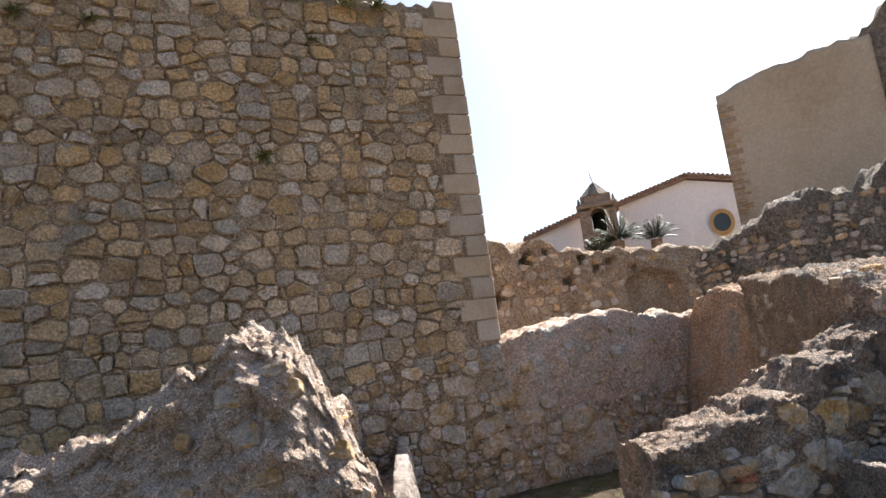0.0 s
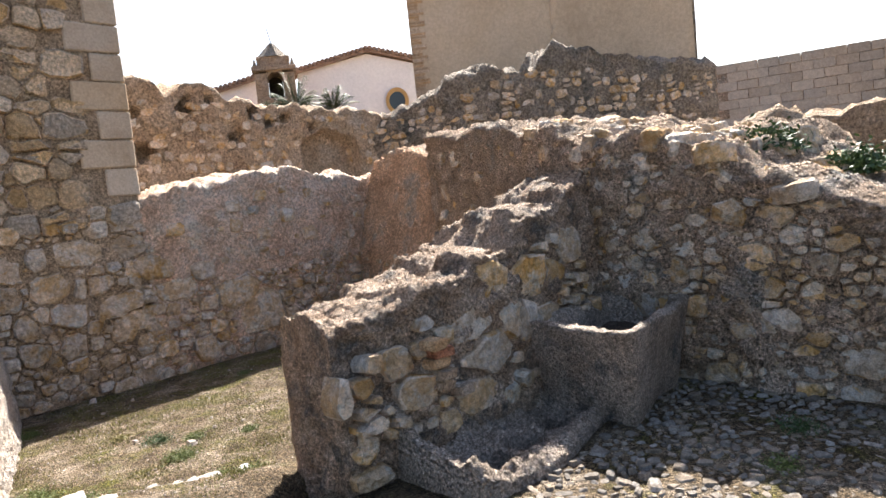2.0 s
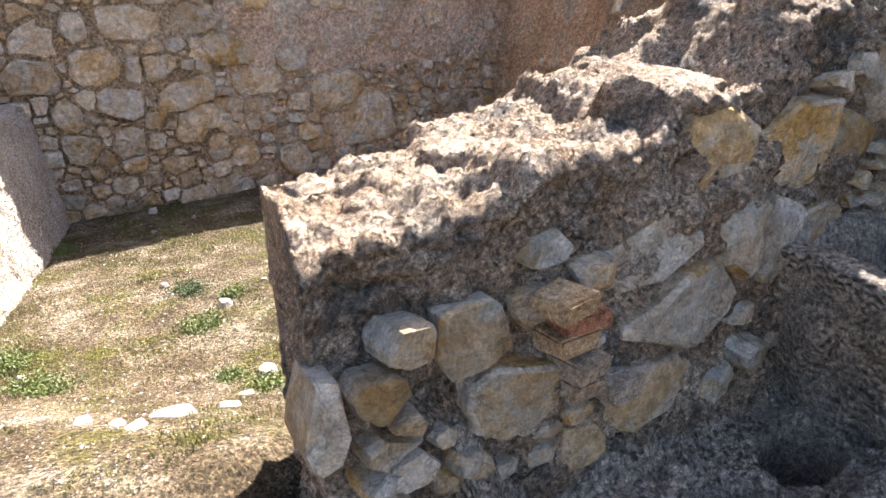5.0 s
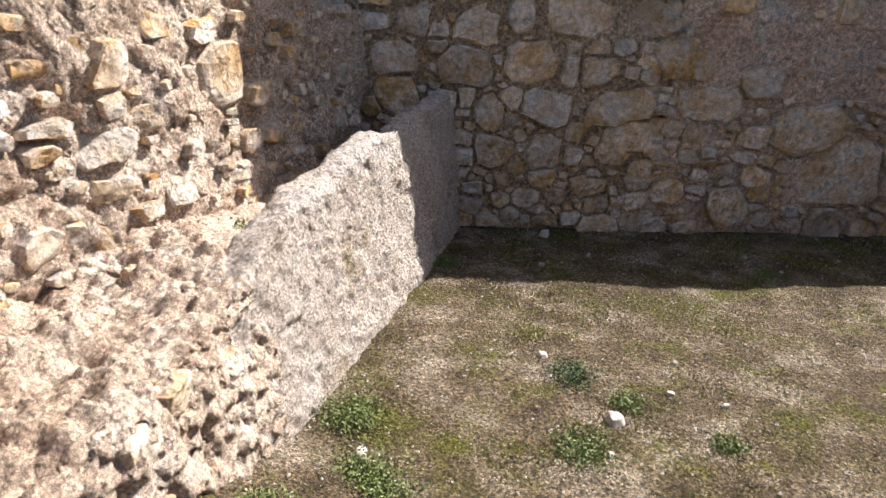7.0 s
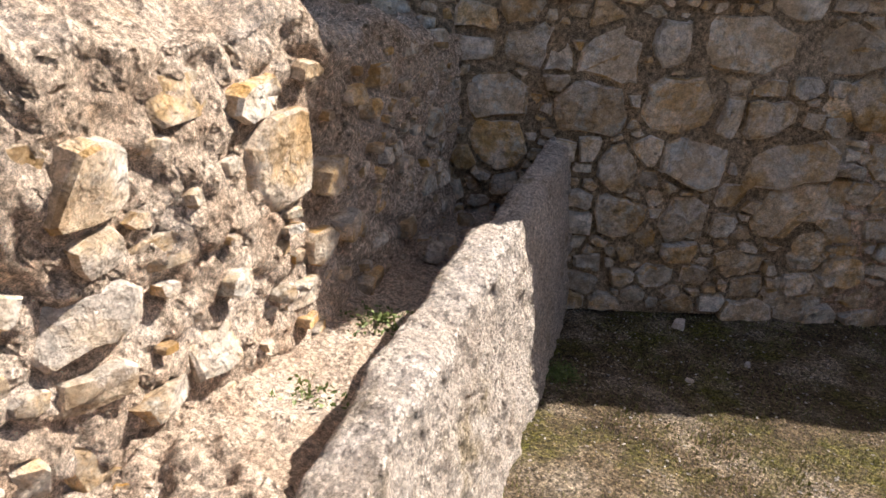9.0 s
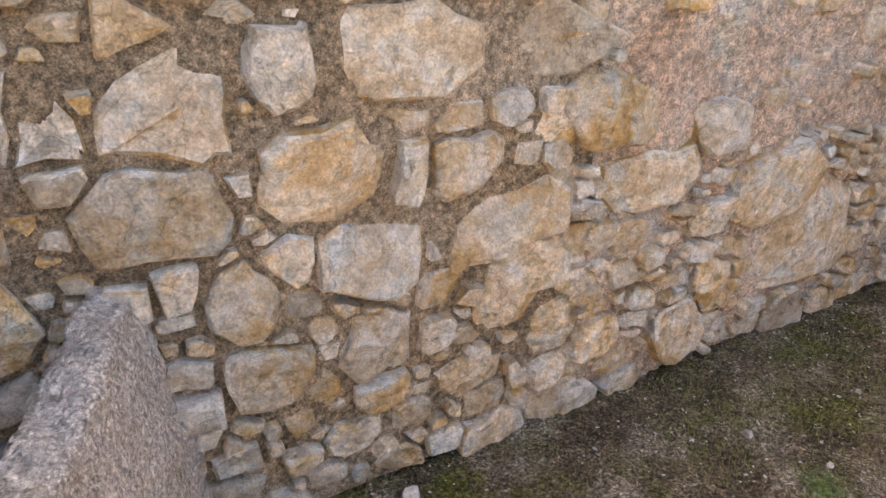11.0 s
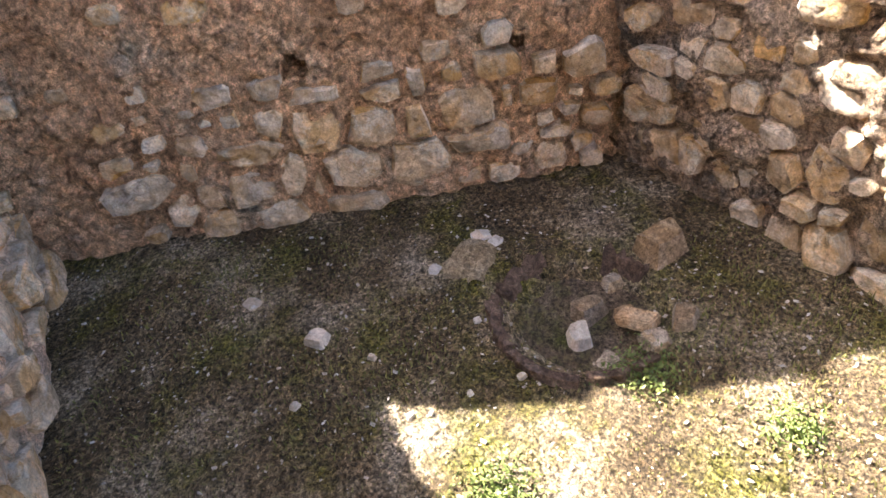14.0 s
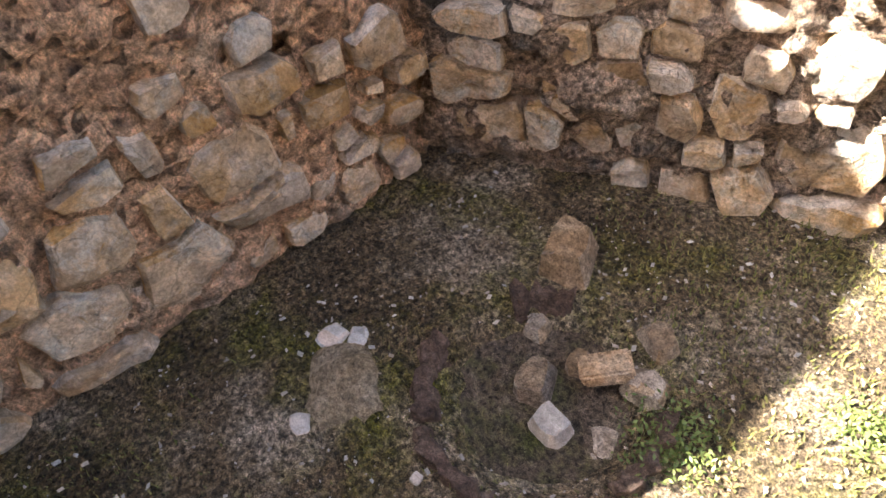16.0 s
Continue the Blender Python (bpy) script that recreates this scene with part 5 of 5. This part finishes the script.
for _ in range(120000):
    x, y = rg.uniform(-0.5, 3.6), rg.uniform(4.6, 10.4)
    if (y - 9.22) > 0.417 * (x - 0.12) - 0.05 or (x - 1.05) * 0.78 - (y - 5.2) * 0.63 > 0.0 or x > 3.55:
        continue
    if grassy(x, y) < rg.uniform(-0.35, 0.45):
        continue
    z, a, L = ground_z(x, y), rg.random() * 6.28, rg.uniform(0.006, 0.024)
    dx, dy = math.cos(a) * 0.003, math.sin(a) * 0.003
    lx, ly = rg.uniform(-1, 1) * L * 0.6, rg.uniform(-1, 1) * L * 0.6
    k = len(gv)
    gv += [(x - dx, y - dy, z - .006), (x + dx, y + dy, z - .006), (x + lx, y + ly, z + L)]
    gf.append((k, k + 1, k + 2))
M_GRASS = leafmat("short_grass", (.10, .11, .02), (.28, .25, .08))
grass = part("grass", (gv, gf), M_GRASS)
tagged(grass, "short patchy yellow-green grass", "grass", kind="stuff")
def chip(seed):
    """A stone chip: a dented octahedron."""
    rnd = random.Random(seed)
    r = lambda k: k * rnd.uniform(0.35, 0.55)
    verts = [(r(1), r(.2), 0), (r(-1), r(-.2), 0), (r(.2), r(1), 0), (r(-.2), r(-1), 0), (0, 0, 0.5), (0, 0, -0.5)]
    me = bpy.data.meshes.new("chip")
    me.from_pydata(verts, [], [(0, 2, 4), (2, 1, 4), (1, 3, 4), (3, 0, 4), (2, 0, 5), (1, 2, 5), (3, 1, 5), (0, 3, 5)])
    return me


CHIPS = [chip(40 + i) for i in range(8)]
items = []
for _ in range(17000):
    x, y = rg.uniform(-1.3, 3.6), rg.uniform(4.4, 10.6)
    if (y - 9.22) > 0.417 * (x - 0.12) or (x - 1.05) * 0.78 - (y - 5.2) * 0.63 > 0.05:
        continue
    w = rg.choice((0.005, 0.006, 0.007, 0.008, 0.009, 0.011, 0.014, 0.02)) * rg.uniform(.7, 1.3)
    items.append((rg.choice(CHIPS), Matrix.Translation((x, y, ground_z(x, y) + w * 0.25)) @ Matrix.Rotation(rg.random() * 6.28, 4, "Z") @ Matrix.Diagonal((w, w * .7, w * .45, 1))))
tagged(joined("gravel", items, M_PEB, None), "scattered pale gravel and stone chips", "gravel")


# ---- walls and buildings beyond ----
MO = Vector((-1.03, 11.99, 0))


def on_mid(s, out=0.0):
    p = MO + along * s + back_n * out
    return (p.x, p.y)


HOLES = ((2.98, 3.56, .15), (4.31, 3.54, .12), (4.67, 3.31, .09), (3.92, 3.05, .15), (2.26, 2.84, .14), (2.12, 3.45, .1), (3.5, 3.62, .07), (5.0, 3.4, .08), (5.6, 3.3, .07))


def mid_dent(s, z):
    s += 1.2
    for a, b, r in HOLES:
        if abs(s - a) < r and abs(z - b) < r * 0.8:
            return 0.35
    if 5.32 < s < 6.72 and z > 2.0:
        arch = 2.75 + 0.42 * math.sqrt(max(0.0, 1 - ((s - 6.02) / 0.70) ** 2))
        if z < arch:
            return 0.30
    return 0.0


MF, MB = [on_mid(1.2), on_mid(7.75)], [on_mid(1.2, -0.8), on_mid(7.75, -0.8)]
M_MID = mat("ochre_rubble", [(.37, .275, .18), (.46, .365, .25), (.50, .43, .33)], scale=1.8, grain=24, bump=0.9, dist=0.03, patch=(.42, .29, .20), patch_amt=0.4, patch_scale=1.5)
mid_wall = loft_wall("wall_niche", MF, MB, [(0, 0), (1, 0)], [(0, 4.1), (0.18, 4.05), (0.23, 3.85), (0.3, 3.95), (0.42, 3.74), (0.6, 3.62), (0.9, 3.66), (1, 3.5)], M_MID, step=0.07, amp=0.07, size=0.4, seed=17, top_amp=0.16, fine=0.03, dent=mid_dent)
tagged(mid_wall, "ochre rubble wall with putlog holes and a shallow arched niche", "wall", kind="structure")
rm = random.Random(17)
face_stones(mid_wall, MF, MB, course_cells(rm, 6.5, 3.7, 0.14, 0.24, 0.16, 0.36, 1.9, 0.03, 0.35), rm, STONES, [(0, 3.8), (0.3, 3.7), (1, 3.4)], depth=(0.08, 0.12), proud=0.02, spin=0.3, limit=260, near=on_mid(4) + (3,), keep=lambda s, z, r: not mid_dent(s, z) and not (4.0 < s < 5.7 and z < 3.3))

gdir = Vector((0.993, -0.119, 0))
G0 = Vector((5.6, 14.75, 0))


def on_far(s, out=0.0):
    p = G0 + gdir * s + Vector((-0.119, -0.993, 0)) * out
    return (p.x, p.y)


M_GREY = mat("grey_rubble", [(.25, .215, .165), (.33, .285, .22), (.385, .345, .28)], scale=1.2, grain=16, bump=1.0, dist=0.05, patch=(.13, .125, .11), patch_amt=0.5, patch_scale=0.8)
GF, GB = [on_far(-0.5), on_far(9.8)], [on_far(-0.5, -1.2), on_far(9.8, -1.2)]
far_wall = loft_wall("wall_far", GF, GB, [(0, 0), (1, 0)], [(0, 3.55), (0.1, 3.5), (0.18, 3.8), (0.25, 4.3), (0.33, 4.4), (0.43, 4.25), (0.48, 4.85), (0.55, 4.8), (0.65, 4.5), (0.95, 4.32), (1, 4.05)], M_GREY, step=0.09, amp=0.10, size=0.5, seed=19, top_amp=0.22, fine=0.05)
tagged(far_wall, "long grey weathered rubble wall with a broken top", "wall", kind="structure")
face_stones(far_wall, GF, GB, course_cells(rm, 10.3, 4.5, 0.13, 0.24, 0.16, 0.4, 2.0, 0.03, 0.3), rm, STONES, [(0, 3.4), (0.2, 3.7), (0.3, 4.2), (0.5, 4.4), (1, 4.0)], depth=(0.08, 0.14), proud=0.03, spin=0.3, limit=240, near=on_far(3) + (3.6,))
# lower plastered stretch and a far rubble stub beyond the yard wall
stub = loft_wall("wall_stub", [(9.3, 8.9), (10.6, 6.4), (11.5, 3.0)], [(10.2, 9.3), (11.6, 6.8), (12.5, 3.2)], [(0, 0), (1, 0)], [(0, 2.3), (0.3, 2.35), (1, 2.2)], M_MID, step=0.1, amp=0.08, size=0.4, seed=23, top_amp=0.2, fine=0.04)
tagged(stub, "low stub of ochre rubble wall with rough top", "wall", kind="structure")

# concrete block wall
bw_a, bw_d = Vector((12.4, 11.7, 0)), Vector((0.585, -0.811, 0))
blockwall = new("block_wall")
tagged(blockwall, "modern wall of pale concrete blocks with dark drain stains", "wall", kind="structure")
bme = []
for i in range(4):
    me = brick_mesh("block", 0.392, 0.2, 0.182, 140 + i, M_BLOCK)
    bme.append(me)
core = bmesh.new()
bmesh.ops.create_cube(core, size=1.0)
for v in core.verts:
    v.co = Vector((v.co.x * 8, v.co.y * 0.16, v.co.z * 3.74))
cw = part("core", core, M_MORTAR, blockwall)
cw.matrix_basis = Matrix.Translation(bw_a + bw_d * 4 + Vector((0, 0, 1.86))) @ Matrix.Rotation(math.atan2(bw_d.y, bw_d.x), 4, "Z")
for r in range(11):
    for c in range(20):
        ob = new("block", bme[(r * 7 + c * 3) % 4])
        ob.parent = blockwall
        p = bw_a + bw_d * (0.2 + c * 0.4 + 0.2 * (r % 2)) + Vector((0, 0, 3.68 - r * 0.19 + 0.01))
        ob.matrix_basis = Matrix.Translation(p) @ Matrix.Rotation(math.atan2(bw_d.y, bw_d.x), 4, "Z")


def panel(name, pts, thick, material, parent, back):
    """An upright wall panel from its outline, with thickness towards `back`."""
    bm = bmesh.new()
    a = [bm.verts.new(p) for p in pts]
    c = [bm.verts.new(Vector(p) + Vector(back) * thick) for p in pts]
    bm.faces.new(a)
    bm.faces.new(list(reversed(c)))
    for i in range(len(pts)):
        j = (i + 1) % len(pts)
        bm.faces.new((a[j], a[i], c[i], c[j]))
    bmesh.ops.recalc_face_normals(bm, faces=bm.faces)
    return part(name, bm, material, parent)


# the keep
keep = new("keep")
tagged(keep, "ruined castle keep with patched buff plaster and brick corners", "tower")
kf = loft_wall("wall", [(9.75, 21.1), (13.55, 18.75)], [(12.6, 25.4), (16.2, 22.9)], [(0, 0), (1, 0)], [(0, 9.2), (0.3, 9.5), (0.8, 9.75), (1, 9.6)], M_KEEP, step=0.16, amp=0.03, size=0.8, seed=29, top_amp=0.14, fine=0.02, parent=keep)
# dark rubble strip between the plaster faces; the recess's shade is in its colour
kr = loft_wall("wall", [(13.1, 19.5), (14.45, 18.3), (16.65, 15.95)], [(15.6, 23.2), (17.2, 22.2), (19.6, 20.0)], [(0, 0), (1, 0)], [(0, 9.5), (0.3, 10.6), (0.4, 12.2), (1, 12.4)], M_KEEPR, step=0.16, amp=0.06, size=0.8, seed=31, top_amp=0.3, fine=0.04, parent=keep)
kp = loft_wall("plaster_face", [(13.5, 18.76), (14.3, 18.22), (16.5, 15.9)], [(13.8, 19.2), (14.6, 18.7), (16.8, 16.3)], [(0, 3), (1, 3)], [(0, 7.2), (0.10, 7.9), (0.2, 8.3), (0.25, 9.9), (0.5, 11.2), (1, 11.6)], M_KEEP, step=0.2, amp=0.03, size=0.8, seed=33, top_amp=0.2, fine=0.02, parent=keep)
kd = Vector((13.55 - 9.75, 18.75 - 21.1, 0)).normalized()
kn = Vector((kd.y, -kd.x, 0))
courses = [brick_mesh("brick_course", w, 0.3, 0.075, 200, M_BRICK) for w in (0.5, 0.34)]
for i in range(52):
    w = 0.5 if i % 4 < 2 else 0.34
    ob = new("brick_course", courses[0 if i % 4 < 2 else 1])
    ob.parent = keep
    ob.matrix_basis = Matrix.Translation(Vector((9.75, 21.1, 4.2 + i * 0.09)) + kd * (w / 2 - 0.02) + kn * -0.12) @ Matrix.Rotation(math.atan2(kd.y, kd.x), 4, "Z")

# white house with a gabled roof, its oculus and tiled eaves
house = new("house")
tagged(house, "whitewashed house with brown tiled eaves and a round window", "house")
hb = Vector((0.35, 0.93, 0))
panel("wall", [(9.7, 35.95, 0), (13.4, 34.7, 0), (13.5, 34.68, 9.35), (10.1, 35.85, 8.6)], 0.5, M_WHITE, house, hb)
panel("wall", [(13.4, 34.7, 0), (16.6, 33.3, 0), (16.6, 33.3, 8.35), (13.5, 34.68, 9.35)], 0.5, M_WHITE, house, hb)
panel("wall", [(5.0, 36.95, 0), (8.3, 36.35, 0), (8.2, 36.36, 8.45), (5.0, 36.95, 7.55)], 0.5, M_WHITE, house, hb)


def eaves(a, c, parent, n):
    """A roof edge: sloping slab with a row of barrel tiles."""
    a, c = Vector(a), Vector(c)
    d = (c - a)
    roof = panel("roof", [tuple(a + Vector((0, -.3, -.02))), tuple(c + Vector((0, -.3, -.02))), tuple(c + Vector((0, -.3, .12))), tuple(a + Vector((0, -.3, .12)))], 4.0, M_TILE, parent, Vector((0.2, 0.9, 0.1)))
    for i in range(n):
        t = new("tile", TILE)
        t.parent = roof
        t.matrix_basis = Matrix.Translation(a + d * ((i + 0.5) / n) + Vector((0, 0.45, 0.10))) @ Matrix.Rotation(radians(82), 4, "X")


tb = bmesh.new()
bmesh.ops.create_cone(tb, segments=8, radius1=0.13, radius2=0.11, depth=1.6, cap_ends=True)
TILE = bpy.data.meshes.new("tile")
tb.to_mesh(TILE)
tb.free()
TILE.materials.append(M_TILE)
eaves((9.9, 35.9, 8.55), (13.5, 34.6, 9.4), house, 17)
eaves((13.5, 34.6, 9.4), (16.8, 33.2, 8.35), house, 16)
eaves((4.8, 37.0, 7.5), (8.2, 36.35, 8.45), house, 15)
oc = Vector((14.72, 34.0, 6.75))
on2 = Vector((-0.40, -0.916, 0))


def disc(name, r0, r1, off, material, parent, depth=0.12):
    bm = bmesh.new()
    n = 28
    rings = [[bm.verts.new((math.cos(i * 6.2832 / n) * r, math.sin(i * 6.2832 / n) * r * 1.15, z)) for i in range(n)] for r, z in ((r1, 0), (r1, depth), (r0, depth), (r0, 0))]
    for a, c in zip(rings, rings[1:]):
        for i in range(n):
            bm.faces.new((a[i], a[(i + 1) % n], c[(i + 1) % n], c[i]))
    if r0 < 0.02:
        bm.faces.new(rings[2])
    ob = part(name, bm, material, parent)
    ob.matrix_basis = Matrix.Translation(oc + on2 * off) @ on2.to_track_quat("Z", "Y").to_matrix().to_4x4()
    return ob


M_OCHRE = mat("ochre_trim", [(.42, .27, .11), (.48, .32, .14)], grain=20, fine=0.05)
M_PANE = bpy.data.materials.new("dark_pane")
M_PANE.use_nodes = True
M_PANE.node_tree.nodes["Principled BSDF"].inputs["Base Color"].default_value = (.03, .035, .04, 1)
M_PANE.node_tree.nodes["Principled BSDF"].inputs["Roughness"].default_value = 0.12
win = disc("round_window", 0.42, 0.60, 0.0, M_OCHRE, house)
pane = disc("pane", 0.01, 0.43, 0.0, M_PANE, win, 0.06)
pane.matrix_basis = Matrix.Identity(4)

# brick belfry with an arched opening, stone cap and a weather vane
belfry = new("belfry")
tagged(belfry, "small weathered brick belfry with an arched opening", "belfry")
M_BEL = mat("belfry_brick", [(.28, .2, .135), (.37, .275, .195), (.43, .35, .27)], scale=2, grain=14, bump=0.8, dist=0.03)


def boxp(name, size, at, material, parent, rot=-0.25, bev=0.03):
    bm = bmesh.new()
    bmesh.ops.create_cube(bm, size=1.0)
    for v in bm.verts:
        v.co = Vector((v.co.x * size[0], v.co.y * size[1], v.co.z * size[2]))
    bmesh.ops.bevel(bm, geom=bm.edges[:], offset=bev, segments=1, affect="EDGES")
    ob = part(name, bm, material, parent)
    ob.matrix_basis = Matrix.Translation(at) @ Matrix.Rotation(rot, 4, "Z")
    return ob


bc = Vector((8.6, 34.6, 0))
ux, uy = Vector((math.cos(-.25), math.sin(-.25), 0)), Vector((-math.sin(-.25), math.cos(-.25), 0))
boxp("base", (1.9, 1.6, 7.1), bc + Vector((0, 0, 3.55)), M_BEL, belfry)
for sx in (-0.65, 0.65):
    boxp("pier", (0.58, 1.4, 1.2), bc + ux * sx + Vector((0, 0, 7.7)), M_BEL, belfry)
bm = bmesh.new()
n = 10
ring = []
for i in range(n + 1):
    a = math.pi * i / n
    ring.append((math.cos(a) * 0.37, math.sin(a) * 0.34))
for y in (-0.7, 0.7):
    top = [bm.verts.new((0.37 * (1 - 2 * i / n), y, 0.5)) for i in range(n + 1)]
    low = [bm.verts.new((x, y, z)) for x, z in ring]
    for i in range(n):
        bm.faces.new((top[i], top[i + 1], low[i + 1], low[i]))
    if y < 0:
        first = low
for i in range(n):
    bm.faces.new((first[i], first[i + 1], low[i + 1], low[i]))
arch = part("arch", bm, M_BEL, belfry)
arch.matrix_basis = Matrix.Translation(bc + Vector((0, 0, 8.0))) @ Matrix.Rotation(-.25, 4, "Z")
# thin near-black plate at the back: the opening's inner shade put in as colour
boxp("dark_bell_chamber", (0.7, 0.1, 1.3), bc + uy * 0.75 + Vector((0, 0, 7.7)), M_DARK, belfry)
boxp("cornice", (2.1, 1.8, 0.22), bc + Vector((0, 0, 8.5)), M_BEL, belfry)
boxp("attic", (1.55, 1.3, 0.5), bc + Vector((0, 0, 8.85)), M_BEL, belfry)
bm = bmesh.new()
g = bmesh.ops.create_cone(bm, segments=8, radius1=0.85, radius2=0.12, depth=0.75, cap_ends=True)
cap = part("cap", bm, M_GREY, belfry)
cap.location = bc + Vector((0, 0, 9.45))
for sx in (-0.9, 0.9):
    bm = bmesh.new()
    bmesh.ops.create_cone(bm, segments=8, radius1=0.16, radius2=0.03, depth=0.5, cap_ends=True)
    f = part("finial", bm, M_GREY, belfry)
    f.location = bc + ux * sx + Vector((0, 0, 8.85))
bm = bmesh.new()
bmesh.ops.create_cone(bm, segments=6, radius1=0.025, radius2=0.015, depth=0.9, cap_ends=True)
vane = part("vane_rod", bm, M_DARK, belfry)
vane.matrix_basis = Matrix.Translation(bc + Vector((-0.05, 0, 10.1))) @ Matrix.Rotation(-0.2, 4, "Y")


def palm(pos, rnd, fronds=26, length=1.7):
    """A palm: stout trunk, arching fronds of many narrow leaflets."""
    root = new("palm_tree")
    root.location = pos
    bm = bmesh.new()
    bmesh.ops.create_cone(bm, segments=12, radius1=0.32, radius2=0.26, depth=pos[2], cap_ends=True)
    t = part("trunk", bm, M_TILE, root)
    t.location = (0, 0, -pos[2] / 2)
    verts, faces = [], []
    for i in range(fronds):
        az = i * 2.4 + rnd.uniform(-.2, .2)
        el = rnd.uniform(0.45, 1.45)
        L = length * rnd.uniform(0.75, 1.05)
        for k in range(26):
            s = 0.15 + 0.85 * k / 26
            r = L * s
            h = r * math.sin(el) - 0.55 * L * s * s * math.cos(el)
            d = r * math.cos(el)
            p = Vector((math.cos(az) * d, math.sin(az) * d, h))
            for sgn in (-1, 1):
                w = Vector((-math.sin(az) * sgn, math.cos(az) * sgn, 0)) * 0.34 * (1 - 0.6 * s)
                fw = Vector((math.cos(az), math.sin(az), -0.1)) * 0.28
                q = len(verts)
                tip = p + w + fw + Vector((0, 0, -0.06))
                th = Vector((math.cos(az), math.sin(az), 0)) * 0.022
                verts += [tuple(p - th), tuple(p + th), tuple(tip)]
                faces.append((q, q + 1, q + 2))
    part("fronds", (verts, faces), M_PALM, root)
    return tagged(root, "palm tree with arching green fronds behind the wall", "tree", "palms")


rp = random.Random(4)
palm((8.15, 29.9, 5.95), rp, 36, 1.75)
palm((9.75, 29.6, 5.75), rp, 24, 1.3)
palm((7.3, 30.4, 5.6), rp, 16, 1.1)
